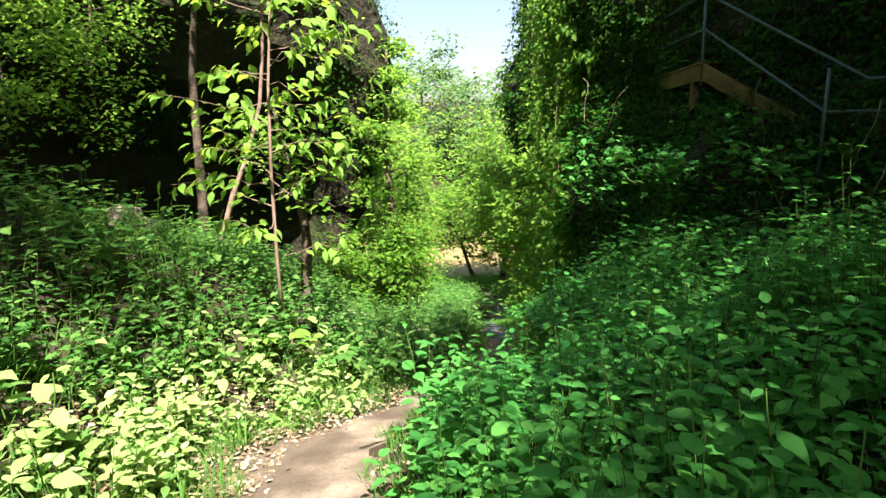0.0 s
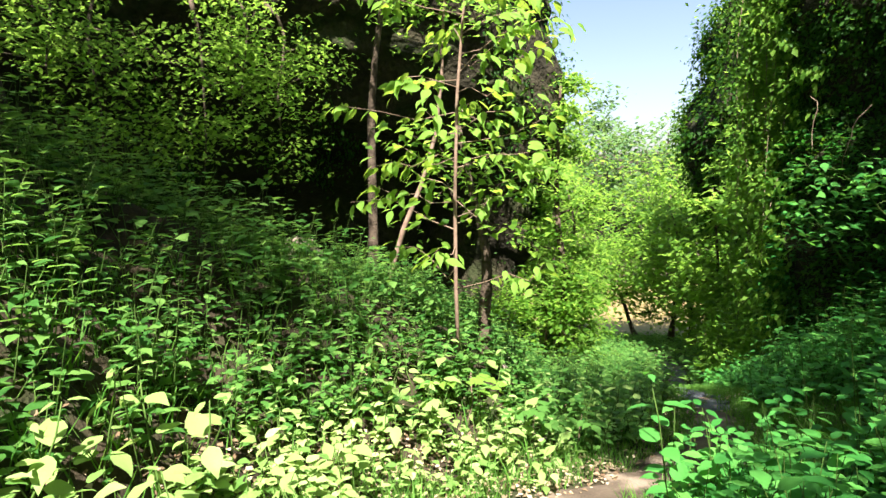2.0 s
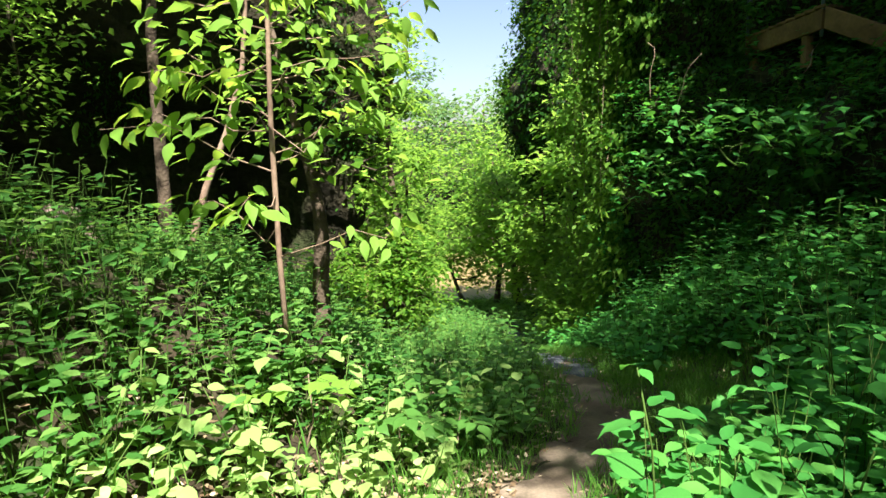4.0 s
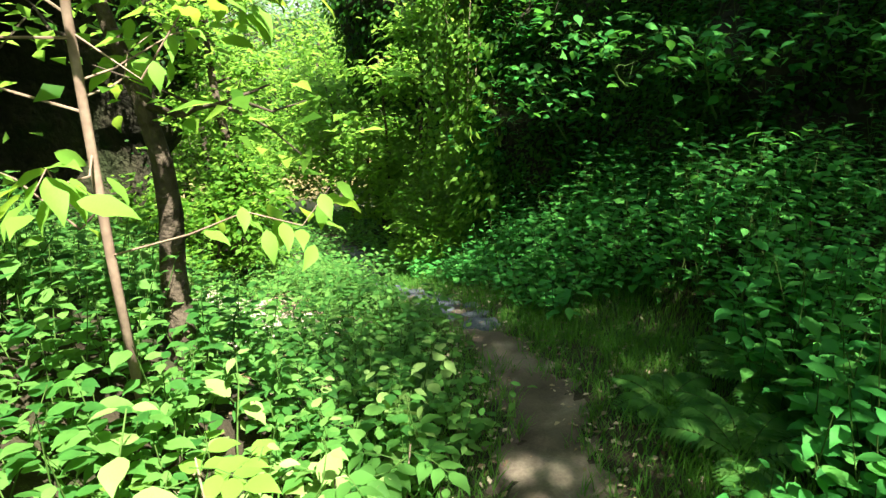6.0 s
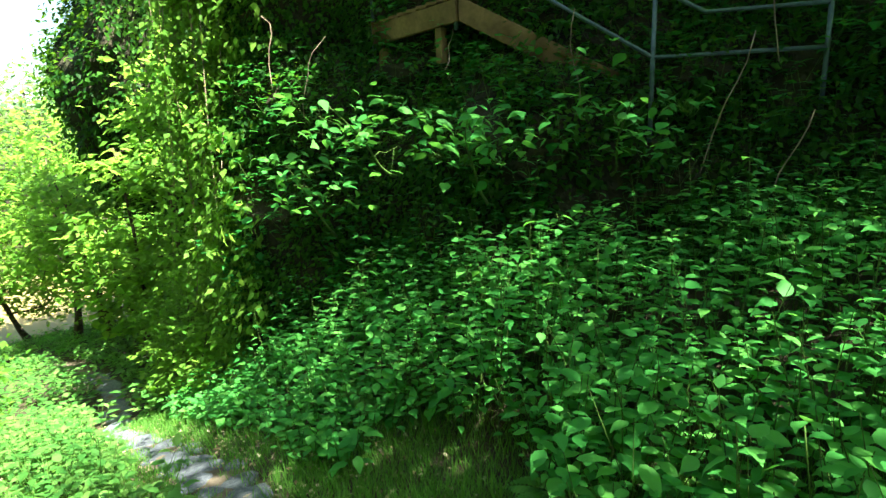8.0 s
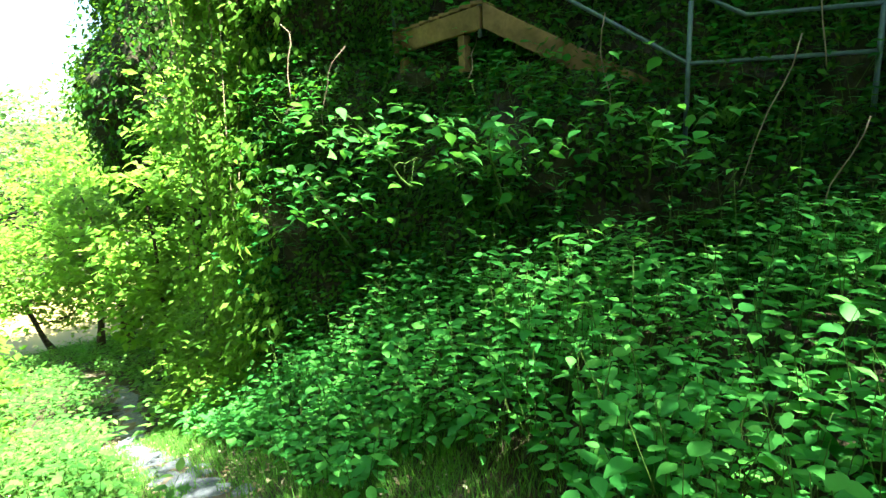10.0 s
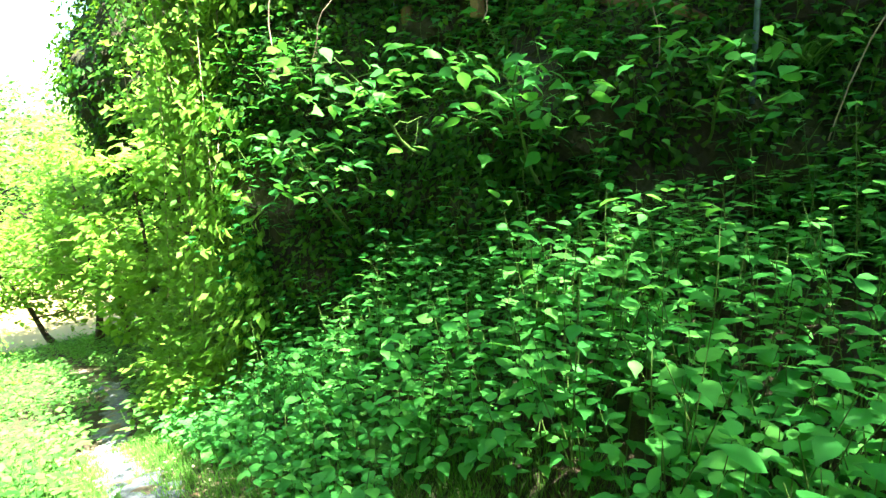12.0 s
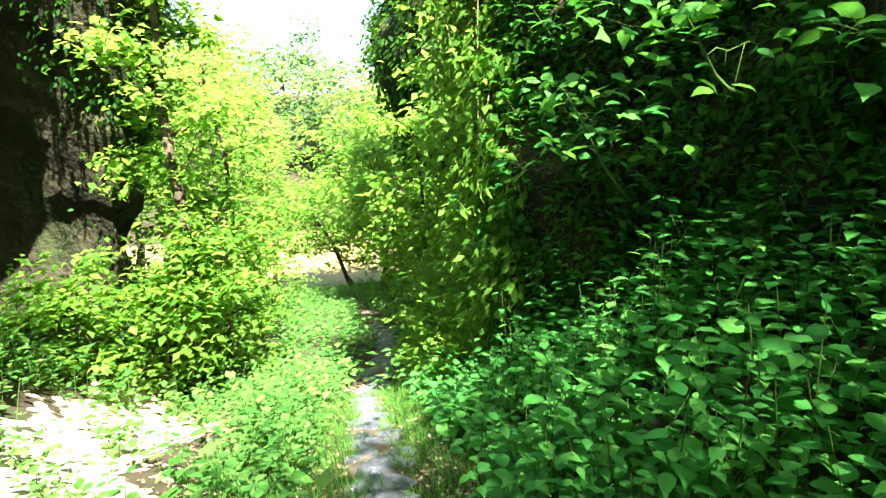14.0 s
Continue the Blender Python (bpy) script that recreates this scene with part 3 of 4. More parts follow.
stuff(quick_mesh("ledge_herbs", herb_pieces(rng, p - np.array([.05, 0, 0]), rng.uniform(.2, .55, len(p)), .105, OVATE, 3, .5), [SHADE_LEDGE, STEM]), "broad-leaved herbs growing from a cliff ledge", "herbs")


def tree(name, base, top, radius, limbs, crown_n, crown_r, leaf_size, leaf_mat, rng, label, bark=BARK, crown_from=.35, squash=.8, group="", wob=.03, shape=SIMPLE):
    """Tapered trunk, limbs and a crown of leaf clumps hung about the limb ends."""
    base = np.array([base[0], base[1], float(ground_z(base[0], base[1])) - .1]) if len(base) == 2 else np.array(base, float)
    top = np.array(top, float)
    holder = new(name)
    holder.location = Vector(base)
    pts = bend_points(np.zeros(3), top - base, 9, wob, rng)
    radii = [radius * (1 - .75 * i / 8) * (1.35 if i == 0 else 1) for i in range(9)]
    v, f = tube(pts, radii, 9, lump=.25)
    mesh_object("trunk", v, f, bark, holder, smooth=True)
    tips = []
    for i in range(limbs):
        u = crown_from + (1 - crown_from) * (i + rng.random()) / limbs
        q = min(u * 8, 7.99)
        a = pts[int(q)] + (pts[int(q) + 1] - pts[int(q)]) * (q % 1)
        an = i * 2.4 + rng.normal(0, .4)
        reach = crown_r * (1.1 - .55 * abs(u - .55)) * rng.uniform(.7, 1.15)
        b = a + np.array([math.cos(an) * reach, math.sin(an) * reach, reach * rng.uniform(.05, .55)])
        lp = bend_points(a, b, 5, .06, rng)
        r0 = radius * (1 - .75 * u) * .5
        tubes = [tube(lp, [r0, r0 * .8, r0 * .6, r0 * .4, r0 * .2], 5)]
        for w in (.45, .65, .85, 1.0):
            j = min(w * 4, 3.99)
            tips.append(lp[int(j)] + (lp[int(j) + 1] - lp[int(j)]) * (j % 1))
        for _ in range(3):
            w = rng.uniform(.3, .9)
            j = w * 4
            c = lp[int(j)] + (lp[int(j) + 1] - lp[int(j)]) * (j % 1)
            d = c + rng.normal(0, .35, 3) * reach
            tubes.append(tube([c, (c + d) / 2 + rng.normal(0, .03, 3), d], [r0 * .35, r0 * .25, r0 * .1], 4))
            tips.append(d)
        mesh_object("limb", *join_tubes(tubes), bark, holder, smooth=True)
    tips = np.array(tips)
    c = tips[rng.integers(0, len(tips), crown_n)]
    sp = crown_r * .24
    p = c + rng.normal(0, 1, (crown_n, 3)) * np.array([sp, sp, sp * squash * .6])
    a = rng.uniform(0, 6.28, crown_n)
    fw = np.stack([np.cos(a), np.sin(a), rng.normal(-.25, .3, crown_n)], 1)
    up = np.array([[0, 0, 1.]]) + rng.normal(0, .35, (crown_n, 3))
    lv = leaves(rng, p, fw, up, leaf_size * rng.uniform(.6, 1.25, crown_n), shape)
    quick_mesh("crown", [(lv, SIMPLE_F if shape is SIMPLE else OVATE_F, 0)], [leaf_mat], holder)
    return tagged(holder, label, "tree", group)


# trees beside the walk
rng = np.random.default_rng(31)
tree("tree", (-3.6, 8.5), (-3.05, 9.0, 6.5), .075, 12, 2500, 1.4, .13, TREE_LEAF, rng, "slender tall tree on the bank before the hollow", crown_from=.62)
tree("tree", (-3.4, 8.55), (-2.2, 8.9, 4.6), .045, 6, 1400, 1.0, .12, TREE_LEAF, rng, "thin leaning tree beside a taller trunk", PALE_BARK, crown_from=.7)
tree("tree", (-1.45, 5.92), (-1.66, 6.0, 1.7), .072, 6, 420, .75, .11, TREE_LEAF, rng, "crooked dark-barked trunk among undergrowth", crown_from=.6, wob=.04)
for x, y, z in ((-5.0, 8.7, 2.0), (-5.8, 7.9, 1.9), (-6.6, 7.0, 2.2), (-5.5, 8.5, 3.0), (-6.9, 6.6, 3.2)):
    tree("shrub", (x - .7, y + 1.0, z + 2.2), (x, y, z - .6), .03, 11, 1500, .85, .1, TREE_LEAF, rng, "leafy shrub hanging from the cliff lip", crown_from=.3)
tree("tree", (-4.75, 3.75), (-4.2, 4.0, 7.0), .075, 8, 2500, 1.6, .13, TREE_LEAF, rng, "dark tree trunk standing on the bank", crown_from=.7)
# shrubs and trees at the foot of the left cliff
for x, y, hgt, r, n in ((-1.75, 13.1, 1.5, .65, 1300), (-2.6, 12.7, 1.0, .6, 1000), (-1.45, 13.7, 6.4, .8, 3200), (-1.2, 14.8, 2.2, .8, 1300), (-1.5, 16.5, 4.6, 1.2, 1500), (-1.9, 20, 6.5, 1.7, 1900), (-2.6, 24, 8, 2.1, 2200), (-1.4, 27, 6, 1.6, 1500)):
    z = float(ground_z(x, y))
    tree("tree" if hgt > 3 else "shrub", (x, y), (x + .3, y + .2, z + hgt), .03 + hgt * .012, 12, int(n * 1.5), r, .085 + .004 * y, TREE_LEAF, rng, "sunlit leafy tree growing at a cliff foot" if hgt > 3 else "sunlit leafy shrub at a cliff foot", crown_from=.15)
# low bushes at the foot of the cliff corner
for x, y, hgt, r in ((1.95, 11.3, .8, .45), (1.9, 12.2, 1.2, .5), (1.95, 13.2, 1.6, .55), (2.2, 14.3, 1.9, .6), (2.5, 15.4, 2.3, .6)):
    z = float(ground_z(x, y))
    tree("shrub", (x, y), (x + .35, y, z + hgt), .022, 14, 1300, r, .115, TREE_LEAF, rng, "low yellow-green bush at a cliff corner", crown_from=.04, group="corner bushes")
# trees of the lower ravine
for x, y, hgt, r, n in ((3.3, 16.4, 6.0, 1.0, 3000), (3.4, 18.6, 5, .9, 1500), (3.4, 21, 3.6, 1.2, 1700), (3.6, 27, 6.0, 1.9, 2600), (3.4, 33, 8, 2.6, 3200), (-3.6, 29, 9, 2.8, 4000), (-5, 34, 11, 3.4, 4200), (5.2, 37, 10, 3.2, 4200), (-9, 38, 12, 4, 4200), (8, 40, 11, 3.6, 4000)):
    z = float(ground_z(x, y))
    tree("tree", (x, y), (x - .5 + rng.normal(0, .4), y, z + hgt), (.05 + hgt * .013) * (.6 if y < 20 else 1), 14, n, r, .16 + .005 * y, TREE_LEAF, rng, "leafy green tree in the lower ravine", crown_from=.08 if y < 22 else .25)
tree("tree", (2.3, 41.5), (.2, 40, -4.0), .17, 12, 5000, 3.2, .34, TREE_LEAF, rng, "dark trunk leaning over the river bank", crown_from=.3)
# added tall trees, unseen, beside and behind the start; crowns shade slope and bank
for x, y in ((2.7, -3.4), (4.2, -3.4), (3.7, -2.4), (4.3, -1.0), (5.3, -1.4), (4.0, 1.0), (5.4, 1.1), (2.7, 1.2), (3.1, 3.2), (4.7, 3.3), (2.2, 2.3)):
    tree("tree", (x + .9, y - .3), (x, y, 8.8), .12, 10, 1100, 1.3, .15, TREE_LEAF, rng, "unseen tall tree on a slope under the cliff, added for its shade", crown_from=.72, group="slope trees")
for x, y in ((1.6, .3), (1.4, 1.4), (2.2, -4.5), (3.0, -4.7), (2.1, -3.3), (2.3, -2.2), (3.1, -1.7)):
    tree("tree", (x + 1.6, y - 3.2), (x, y, 8.8), .12, 10, 1000, .95, .15, TREE_LEAF, rng, "unseen tall tree on a slope under the cliff, added for its shade", crown_from=.76, group="slope trees")
for base, top in (((-5.2, -1.2), (-2.6, -.6, 9.0)), ((-4.4, -2.0), (-1.7, .3, 9.2)), ((-5.4, .4), (-2.4, 1.5, 9.0)), ((-5.8, 1.2), (-3.4, 2.9, 9.3)), ((-6.6, -.8), (-4.3, -1.6, 9.1)), ((-7.0, 1.0), (-4.6, .6, 9.2)), ((-7.4, 2.6), (-4.9, 3.1, 9.2)), ((-7.8, 4.4), (-5.6, 5.0, 9.4)), ((-7.6, .2), (-6.4, 1.8, 9.2)), ((-5.0, 4.4), (-3.6, 4.9, 9.4))):
    tree("tree", base, top, .14, 10, 1300, 1.3, .15, TREE_LEAF, rng, "unseen tall tree leaning over the bank, added for its shade", crown_from=.76, group="slope trees")
# two more unseen trees, added on the cliff top to shade what lies below
for base, top in (((7.6, 4.0, 6.2), (5.6, 4.4, 8.8)), ((7.4, 1.6, 6.2), (5.4, 2.2, 8.8))):
    tree("tree", base, top, .12, 10, 2400, 1.4, .15, TREE_LEAF, rng, "unseen tree leaning out from a cliff top, added for its shade", crown_from=.55)
# broad-leaved shoots leaning out of the shaded cliff
for bx, by, bz, tx, ty, tz in ((2.9, 8.4, .5, 2.1, 8.2, 1.15), (3.1, 7.4, .3, 2.6, 7.1, 1.0), (2.8, 9.4, -.2, 2.2, 9.2, .6), (3.9, 6.7, .5, 3.5, 6.3, 1.1)):
    tree("leafy_shoot", (bx, by, bz), (tx, ty, tz), .012, 7, 130, .5, .125, NETTLE, rng, "broad-leaved shoot leaning out from a shaded cliff", STEM, crown_from=.3, shape=OVATE)
# wood across the river
for i in range(26):
    x, y = -60 + i * 4.8 + rng.normal(0, 1.5), 70 + rng.uniform(0, 26)
    z = float(ground_z(x, y))
    hgt = rng.uniform(10, 16)
    tree("tree", (x, y), (x + rng.normal(0, .6), y, z + hgt), .25, 14, 2600, 5.2, .75, FAR_HAZE_LEAF, rng, "green tree on the far river bank, haze painted into its leaves", crown_from=.12, group="far bank trees")
# trees on the cliff tops
for x, y, zz, r, n in ((7.4, 9.6, 6.4, 1.2, 1500), (7.6, 4.6, 7.6, 1.8, 2500), (6.0, 23.5, 7.5, 2.2, 3500), (-9, 14, 8, 3, 4000), (-6, 17, 7.5, 3, 4200), (-3.4, 16, 6, 2, 3000)):
    tree("tree", (x, y, zz - 1.5), (x - .9, y, zz + 2.6), .16, 12, n, r, .22, TREE_LEAF, rng, "tree leaning from the top of a cliff", crown_from=.15)


# ---- sapling in the sun ----
def sapling():
    rng = np.random.default_rng(41)
    bx, by = -1.6, 5.42
    bz = float(ground_z(bx, by))
    holder = new("sapling")
    holder.location = (bx, by, bz)
    pts = [np.array(p) for p in ((0, 0, -.05), (.0, .0, .7), (.02, .0, 1.5), (.07, .0, 2.3), (.16, .02, 3.1), (.27, .04, 3.9), (.36, .05, 4.5))]
    v, f = tube(pts, [.019, .017, .0155, .013, .010, .007, .003], 8, lump=.2)
    mesh_object("trunk", v, f, PALE_BARK, holder, "pale reddish slender trunk", True)
    leaf_me = []
    for k in range(3):
        lv = leaves(np.random.default_rng(k), np.zeros((1, 3)), np.array([[0, 1., -.25 - .15 * k]]), np.array([[.1 * k, 0, 1.]]), 1.0, OVATE * np.array([.8, 1, 1]))
        ob = quick_mesh("leaf", [(lv, OVATE_F, 0)], [SAPLING_LEAF])
        leaf_me.append(ob.data)
        bpy.data.objects.remove(ob)
    zs = np.linspace(.7, 4.35, 21)
    set_out = [(z, i * 2.5 + rng.normal(0, .3), (.65 if z < 3.2 else .45) * rng.uniform(.6, 1.3)) for i, z in enumerate(zs)]
    set_out += [(1.9, .1, .95), (2.3, -.5, 1.0), (2.15, 3.1, 1.0), (1.5, 2.9, .8), (1.7, .5, .75), (2.9, 3.3, .95), (2.6, .0, .85), (1.2, 3.5, .8), (2.0, -.2, .8), (2.45, .5, .9), (1.45, -.1, .7), (1.75, 3.5, .9), (2.4, 2.8, .8), (3.1, .2, .8), (3.3, 3.0, .75), (3.5, .6, .7), (1.3, .4, .6), (2.75, -.4, .7)]
    for z, an, ln in set_out:
        q = np.array([np.interp(z, [p[2] for p in pts], [p[c] for p in pts]) for c in range(3)])
        ln = ln * rng.uniform(.7, 1.15)
        e = q + np.array([math.cos(an) * ln, math.sin(an) * ln, ln * rng.uniform(-.05, .42)])
        line = bend_points(q, e, 5, .09, rng)
        v, f = tube(line, [.005, .004, .003, .002, .0015], 5)
        br = mesh_object("branch", v, f, PALE_BARK, holder)
        for j in range(17):
            w = (.3 + .7 * ((j // 2) / 8) ** .7) * 3.99
            p = line[int(w)] + (line[int(w) + 1] - line[int(w)]) * (w % 1)
            side = 0 if j == 16 else (1 if j % 2 else -1)
            la = an + side * rng.uniform(.2, 1.5)
            s = rng.uniform(.09, .165)
            off = Vector((math.cos(la) * .9, math.sin(la) * .9, rng.normal(0, .6))) * rng.uniform(.0, .11)
            lf = new("leaf", leaf_me[int(rng.integers(0, 3))])
            lf.parent = br
            lf.matrix_basis = Matrix.Translation(Vector(p) + off) @ Euler((rng.normal(-.28, .4), rng.normal(0, .45), la - math.pi / 2)).to_matrix().to_4x4() @ Matrix.Scale(s, 4)
    return tagged(holder, "slender young sapling with sunlit yellow-green leaves", "sapling")


sapling()


# ---- timber stair on the cliff ----
def box_between(a, b, w, hgt, top=True):
    """A board from a to b, upright, of width w; a and b lie on its top edge."""
    a, b = Vector(a), Vector(b)
    d = (b - a)
    s = Vector((d.y, -d.x, 0)).normalized() * (w / 2)
    dz = Vector((0, 0, -hgt))
    bm = bmesh.new()
    vs = [bm.verts.new(p) for p in (a - s, a + s, a + s + dz, a - s + dz, b - s, b + s, b + s + dz, b - s + dz)]
    for q in ((0, 1, 2, 3), (7, 6, 5, 4), (0, 4, 5, 1), (1, 5, 6, 2), (2, 6, 7, 3), (3, 7, 4, 0)):
        bm.faces.new([vs[i] for i in q])
    bmesh.ops.recalc_face_normals(bm, faces=bm.faces)
    bmesh.ops.bevel(bm, geom=bm.edges[:], offset=.006, segments=1, affect="EDGES")
    return bm


def stair():
    holder = new("stair")
    holder.location = (0, 0, 0)
    A = np.array((3.66, 8.26, 2.16))
    B = np.array((4.48, 6.66, 1.2))
    C = np.array((3.56, 9.55, 2.05))
    side = np.array((.95, .35, 0.0))
    for o in (np.zeros(3), side):
        part("stringer", box_between(A + o, B + o, .05, .23), TIMBER, holder)
        part("landing_beam", box_between(A + o + np.array((0, .03, -.02)), C + o, .05, .21), TIMBER, holder)
    n = 6
    for i in range(n):
        p = A + (B - A) * (i + .5) / n + np.array((0, 0, -.08))
        part("tread", box_between(p + side * .03, p + side * .97, .27, .04), TIMBER, holder)
    for i in range(9):
        p = A + (C - A) * (i + .5) / 9 + np.array((0, 0, .03))
        part("deck_board", box_between(p - side * .03, p + side * 1.03, .13, .035), TIMBER, holder)
    for p in (A + np.array((.02, .25, -.25)), C + np.array((.02, -.2, -.25)), A + side + np.array((-.02, .25, -.25))):
        part("support_post", box_between(p, p + np.array((0, .09, 0)), .09, .34), TIMBER, holder)
    for o in (np.zeros(3), side):
        up = np.array((0, 0, 1.0))
        foot = np.array((4.31, 6.59, 1.05)) + o
        head = A + o + np.array((0, .05, 0))
        far = C + o
        end = foot + np.array((.66, -1.1, 0))
        turn = foot + np.array((.2, -.34, .74))
        for nm, pts in (("handrail", [far + up * .9, head + up * .9, turn, end + up * .74]), ("mid_rail", [far + up * .45, head + up * .45, foot + up * .41, end + up * .41])):
            if o[0]:
                pts = pts[:3]
            v, f = tube(pts, [.017] * len(pts), 8)
            mesh_object(nm, v, f, PAINT, holder, smooth=True)
        for p, q in ((far, .9), (head, .9), (foot, .88)) + (((end, .74),) if not o[0] else ()):
            v, f = tube([p - up * .3, p + up * q], [.02] * 2, 8)
            mesh_object("rail_post", v, f, PAINT, holder, smooth=True)
    return tagged(holder, "weathered timber stair with steel handrails on the cliff", "stair")


stair()


# ---- stones and rubble ----
def stone_mesh(rng, name="stone"):
    bm = bmesh.new()
    bmesh.ops.create_icosphere(bm, subdivisions=2, radius=1)
    sd = Vector(rng.uniform(0, 50, 3))
    for v in bm.verts:
        k = 1 + .35 * noise.noise(v.co * 1.3 + sd) + .12 * noise.noise(v.co * 4 + sd)
        v.co *= k
        v.co.z = max(min(v.co.z, .55), -.8)
    me = bpy.data.meshes.new(name)
    bm.to_mesh(me)
    bm.free()
    return me


rng = np.random.default_rng(51)
slabs = [stone_mesh(rng) for _ in range(5)]
for m in slabs:
    m.materials.append(STONE)
y = 7.5
while y < 21:
    for dx in ((-.09, .1) if rng.random() < .35 else (0.0,)):
        x = float(path_x(y)) + dx * 1.6 + rng.normal(0, .04)
        s = rng.uniform(.15, .24) * (.7 if dx else 1)
        ob = new("path_stone", slabs[int(rng.integers(0, 5))])
        ob.matrix_basis = pose(x, y, float(ground_z(x, y)) + .006, rng.normal(-9, 2), rng.normal(0, 2), 0) @ Matrix.Diagonal((s, s * rng.uniform(.8, 1.25), .045, 1)) @ pose(0, 0, 0, 0, 0, rng.uniform(0, 360))
        tagged(ob, "flat grey-blue stone set in the footpath", "stone", "path stones")
    y += rng.uniform(.28, .42)
rub = [stone_mesh(rng) for _ in range(3)]
for m in rub:
    m.materials.append(PALE_ROCK)
for i in range(12):
    x, y = -4.85 + rng.normal(0, .3) * (1 - i / 15), 8.7 + rng.normal(0, .2) * (1 - i / 15)
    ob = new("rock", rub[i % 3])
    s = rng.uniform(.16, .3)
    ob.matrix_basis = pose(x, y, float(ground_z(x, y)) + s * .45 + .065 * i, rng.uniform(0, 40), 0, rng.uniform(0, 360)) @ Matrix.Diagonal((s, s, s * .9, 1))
    tagged(ob, "pale pinkish sandstone rubble below the hollow", "rock", "rubble")


# ---- single plants close to the walk ----
def leaf_data(name, mat, droop, seed, shape=OVATE, faces=OVATE_F):
    lv = leaves(np.random.default_rng(seed), np.zeros((1, 3)), np.array([[0, 1., -droop]]), np.array([[.05 * seed, 0, 1.]]), 1.0, shape)
    ob = quick_mesh(name, [(lv, faces, 0)], [mat])
    me = ob.data
    bpy.data.objects.remove(ob)
    return me


def herb_thing(name, mat, hgt, pairs, size, seed, label, category, loc):
    """A single herb: one stem, leaves in crossed pairs as parts."""
    rng = np.random.default_rng(seed)
    holder = new(name)
    holder.location = loc
    top = np.array((rng.normal(0, .06), rng.normal(0, .06), hgt))
    pts = bend_points((0, 0, -.04), top, 5, .02, rng)
    v, f = tube(pts, [.0045, .004, .0035, .003, .002], 5)
    mesh_object("stem", v, f, STEM, holder, smooth=True)
    data = [leaf_data("leaf", mat, .1 + .12 * k, k) for k in range(3)]
    for k in range(pairs):
        u = 1 - .75 * k / max(pairs - 1, 1) * rng.uniform(.85, 1)
        q = pts[int(min(u * 4, 3.99))] + (pts[int(min(u * 4, 3.99)) + 1] - pts[int(min(u * 4, 3.99))]) * (min(u * 4, 3.99) % 1)
        for side in (0, math.pi):
            an = k * 1.57 + side + rng.normal(0, .25)
            s = size * (.55 if k == 0 else 1.0) * rng.uniform(.75, 1.2)
            lf = new("leaf", data[int(rng.integers(0, 3))])
            lf.parent = holder
            lf.matrix_basis = Matrix.Translation(Vector(q) + Vector((math.cos(an), math.sin(an), .3)) * s * .22) @ Euler((rng.normal(.05, .25), rng.normal(0, .2), an - math.pi / 2)).to_matrix().to_4x4() @ Matrix.Scale(s, 4)
    return tagged(holder, label, category)


rng = np.random.default_rng(61)
LBL = "broad-leaved green herb with leaves in crossed pairs"
models = [herb_thing("nettle", NETTLE, hh, pp, ss, 70 + i, LBL, "herb", (xx, yy, float(ground_z(xx, yy))))
          for i, (xx, yy, hh, pp, ss) in enumerate(((.72, 1.05, .85, 4, .12), (.98, 1.2, 1.0, 5, .125), (1.45, 4.45, .85, 5, .13), (.32, 3.05, .55, 4, .105), (1.05, 4.1, .7, 5, .115)))]
for m in models:
    tagged(m, group="near herbs")
spots = [(.85, .75), (1.15, .95), (1.25, 1.5), (.6, 1.6), (.95, 1.75), (1.6, 4.3), (1.3, 4.7), (1.65, 4.75), (1.25, 4.2), (.9, 4.15), (1.55, 4.0)]
while len(spots) < 100:
    yy = rng.uniform(1.2, 7.2)
    xx = float(path_x(yy)) + rng.uniform(.75, 2.1)
    if float(off_walk(np.array(xx), np.array(yy), .75)) and not verge(xx, yy):
        spots.append((xx, yy))
for xx, yy in spots:
    copy_thing(models[int(rng.integers(0, 5))], pose(xx, yy, float(ground_z(xx, yy)), rng.normal(0, 5), rng.normal(0, 5), rng.uniform(0, 360)) @ Matrix.Scale(rng.uniform(.65, 1.0), 4))
left_models = [herb_thing("herb", SUN_TONED_HERB, hh, pp, ss, 90 + i, "leafy herb beside a trodden path, sunlight painted into its pale leaves", "herb", (xx, yy, float(ground_z(xx, yy))))
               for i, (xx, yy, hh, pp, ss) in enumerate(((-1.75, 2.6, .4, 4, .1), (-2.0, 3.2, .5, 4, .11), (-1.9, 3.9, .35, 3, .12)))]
for m in left_models:
    tagged(m, group="bank herbs")
for i in range(70):
    yy = rng.uniform(1.2, 6.2)
    xx = float(path_x(yy)) - rng.uniform(.65, 1.5)
    if float(off_walk(np.array(xx), np.array(yy), .55)):
        copy_thing(left_models[i % 3], pose(xx, yy, float(ground_z(xx, yy)), rng.normal(0, 6), rng.normal(0, 6), rng.uniform(0, 360)) @ Matrix.Scale(rng.uniform(.7, 1.2), 4))


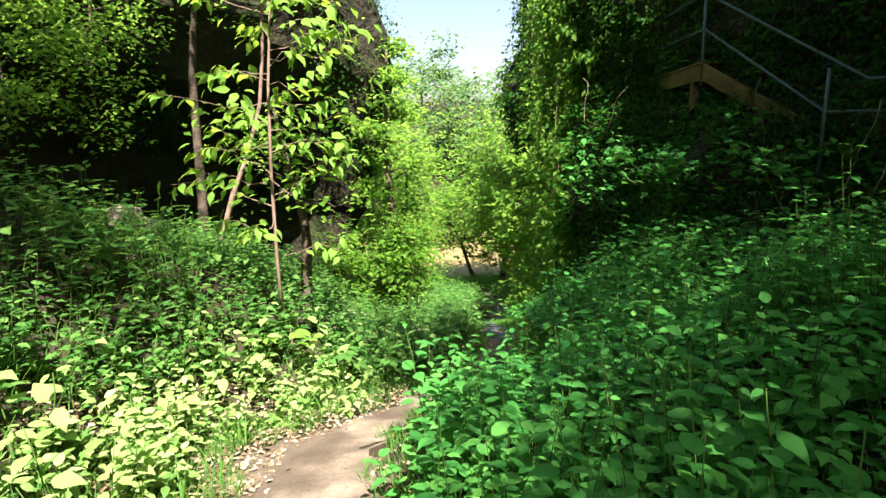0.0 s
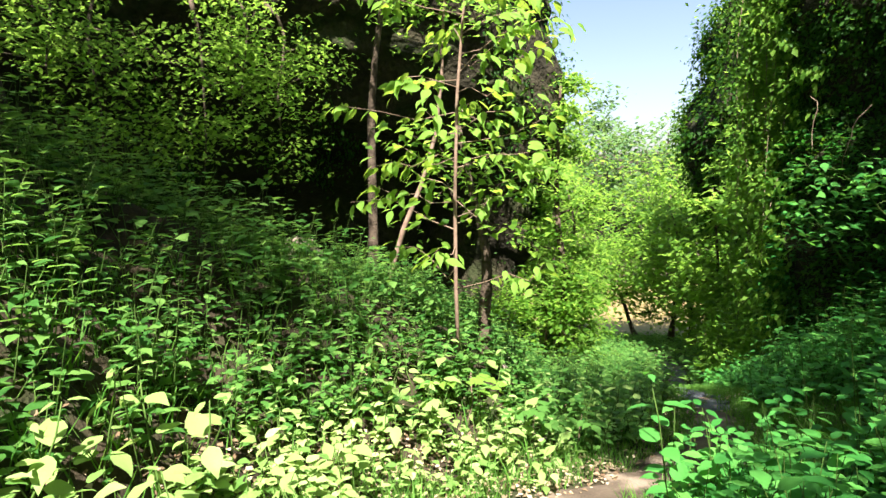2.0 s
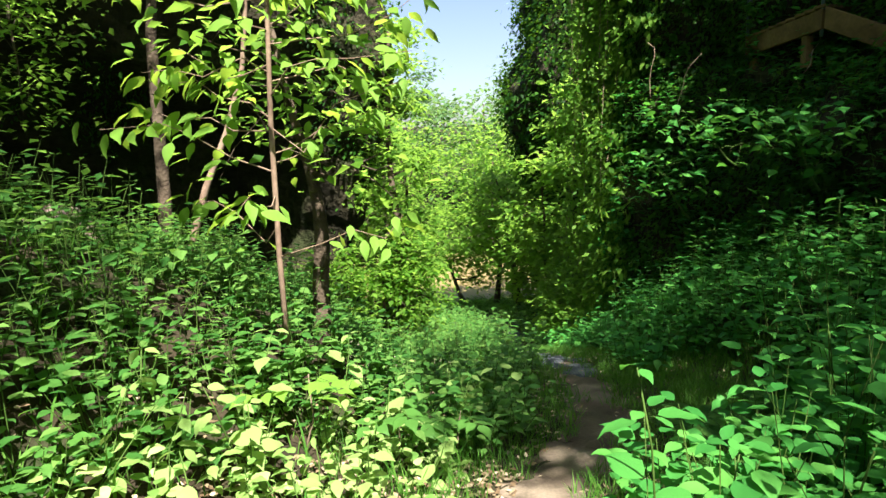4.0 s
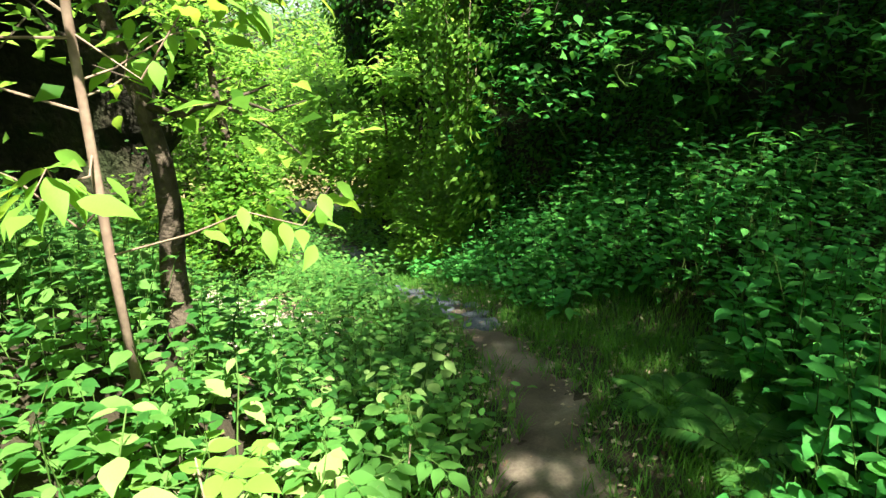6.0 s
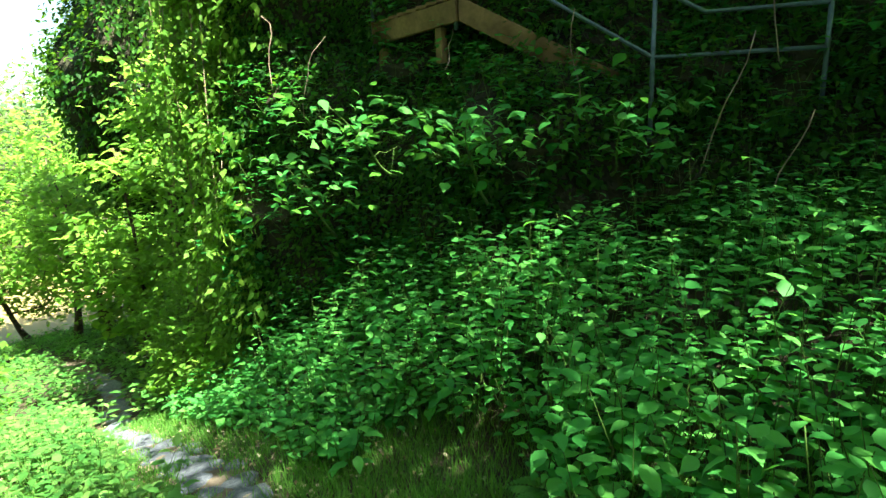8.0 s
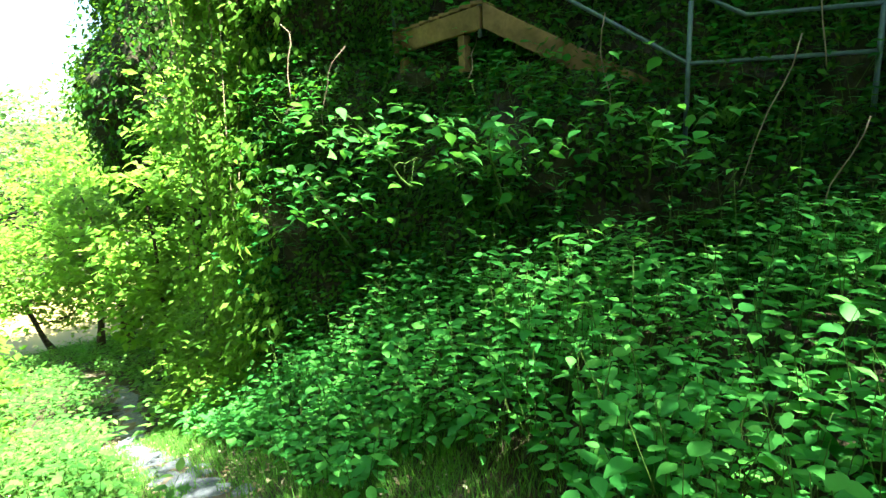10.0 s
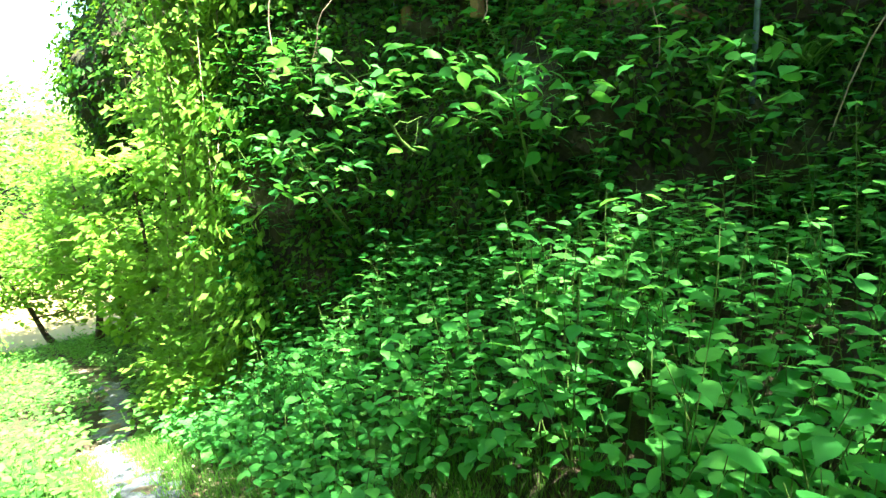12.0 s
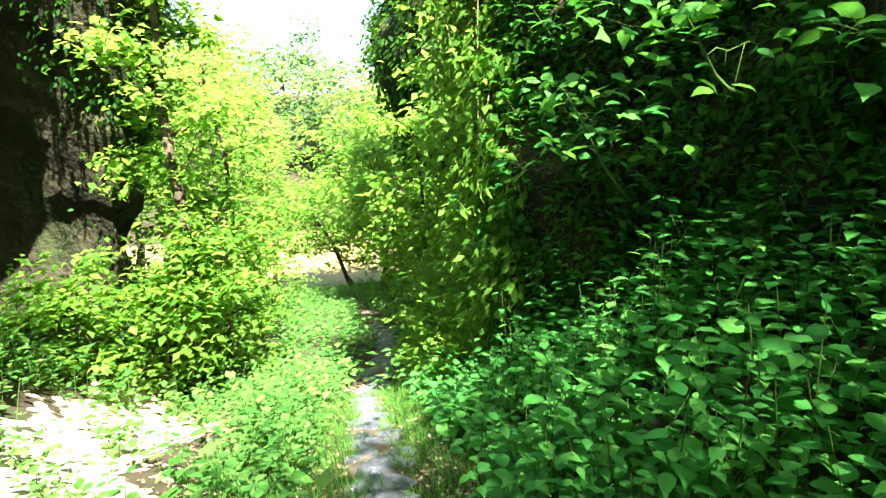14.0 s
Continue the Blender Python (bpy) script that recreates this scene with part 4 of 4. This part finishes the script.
def compound_shrub(loc, hgt, seed, mat, label):
    """A low woody shoot with compound leaves: a twig and its leaflets."""
    rng = np.random.default_rng(seed)
    holder = new("young_shrub")
    holder.location = loc
    v, f = tube(bend_points((0, 0, -.04), (.04, .03, hgt), 5, .03, rng), [.006, .005, .005, .004, .003], 6)
    mesh_object("stem", v, f, VINE, holder, smooth=True)
    data = [leaf_data("leaflet", mat, .12, k) for k in range(2)]
    for i in range(5):
        an = i * 1.35 + rng.normal(0, .2)
        z = hgt * (.55 + .1 * i)
        e = np.array((math.cos(an) * .26, math.sin(an) * .26, z + .05))
        q = np.array((.02, .015, z))
        v, f = tube([q, (q + e) / 2 + np.array((0, 0, .02)), e], [.003, .002, .0015], 4)
        tw = mesh_object("twig", v, f, STEM, holder)
        for w, side in ((.45, 1), (.5, -1), (.75, 1), (.8, -1), (1, 0)):
            p = q + (e - q) * w
            lf = new("leaflet", data[int(rng.integers(0, 2))])
            lf.parent = tw
            lf.matrix_basis = Matrix.Translation(Vector(p)) @ Euler((rng.normal(0, .15), rng.normal(0, .2), an + side * 1.1 - math.pi / 2)).to_matrix().to_4x4() @ Matrix.Scale(rng.uniform(.09, .125), 4)
    return tagged(holder, label, "shrub")


# first shrub takes the paler sapling leaf, so its sunlight is in the colour
for xx, yy, hh, sd, mt, lb in ((-1.42, 4.85, .42, 3, SAPLING_LEAF, "young shrub with compound leaves, sunlight painted in as a pale tone"), (-.95, 5.0, .36, 4, HERB, "young shrub with toothed green compound leaves"), (-.62, 5.15, .3, 5, HERB, "young shrub with toothed green compound leaves")):
    compound_shrub((xx, yy, float(ground_z(xx, yy))), hh, sd, mt, lb)


def fern(loc, seed, size):
    rng = np.random.default_rng(seed)
    holder = new("fern")
    holder.location = loc
    for i in range(7):
        an = i * .9 + rng.normal(0, .2)
        ln = size * rng.uniform(.75, 1.1)
        t = np.linspace(0, 1, 17)
        pts = np.stack([np.cos(an) * ln * t, np.sin(an) * ln * t, ln * (.75 * t - .6 * t ** 2)], 1)
        d = unit(np.gradient(pts, axis=0))
        s = np.array([-math.sin(an), math.cos(an), 0])
        base, fw, sz = [], [], []
        for k in range(2, 17):
            for sg in (-1, 1):
                base.append(pts[k])
                fw.append(sg * s + d[k] * .45)
                sz.append(ln * .3 * math.sin(math.pi * (.12 + .86 * t[k])) + .01)
        base, fw = np.array(base), np.array(fw)
        shape = OVATE * np.array([.55, 1, 1])
        lv = leaves(rng, base, fw, np.tile([[0, 0, 1.]], (len(base), 1)) + rng.normal(0, .1, (len(base), 3)), np.array(sz), shape)
        rod = rods(pts[:-1], pts[1:], .003, .0025)
        quick_mesh("frond", [(lv, OVATE_F, 0), (rod, TUBE_F, 1)], [HERB, STEM], holder)
    return tagged(holder, "bright green fern with arching fronds beside the path", "fern", "ferns")


for i, (xx, yy, ss) in enumerate(((.12, 3.35, .32), (.32, 3.8, .3), (.88, 4.75, .42), (1.15, 4.98, .45), (1.0, 5.4, .38), (-.62, 5.5, .3), (1.55, 5.2, .4), (1.38, 4.62, .42), (1.62, 4.8, .42), (1.72, 5.5, .36), (1.9, 4.95, .38), (.1, 2.6, .3), (-.35, 6.3, .35), (2.0, 7.6, .4))):
    fern((xx, yy, float(ground_z(xx, yy)) + .01), 200 + i, ss)

# strap-leaved tuft below the stair
rng = np.random.default_rng(81)
n = 46
an = rng.uniform(0, 6.28, n)
f = np.stack([np.cos(an), np.sin(an), rng.uniform(.2, 1.2, n)], 1)
base = np.tile([[4.45, 6.35, .98]], (n, 1)) + rng.normal(0, .03, (n, 3))
strap = np.array([(-.022, 0, 0), (.022, 0, 0), (-.025, .4, .06), (.025, .4, .06), (-.018, .75, -.1), (.018, .75, -.1), (0, 1, -.4)])
lv = leaves(rng, base, f, np.stack([np.cos(an) * -.3, np.sin(an) * -.3, np.ones(n)], 1), rng.uniform(.3, .5, n), strap)
tagged(quick_mesh("sedge_tuft", [(lv, [(0, 1, 3, 2), (2, 3, 5, 4), (4, 5, 6)], 0)], [GRASS]), "strap-leaved sedge tuft hanging below the stair", "sedge")

# dry vines hanging on the shaded cliff
for i in range(16):
    p, nr = surface_points(RC, 1, rng, 5, 12)
    q = p[0] - nr[0] * .3
    q[2] = rng.uniform(.3, 2.6)
    v, f = tube(bend_points(q, q + np.array((rng.normal(-.1, .15), rng.normal(0, .25), -rng.uniform(.4, 1.1))), 7, .05, rng), [.005] * 7, 5)
    tagged(mesh_object("hanging_vine", v, f, VINE, smooth=True), "thin dry vine hanging on an ivy-covered cliff", "vine", "hanging vines")
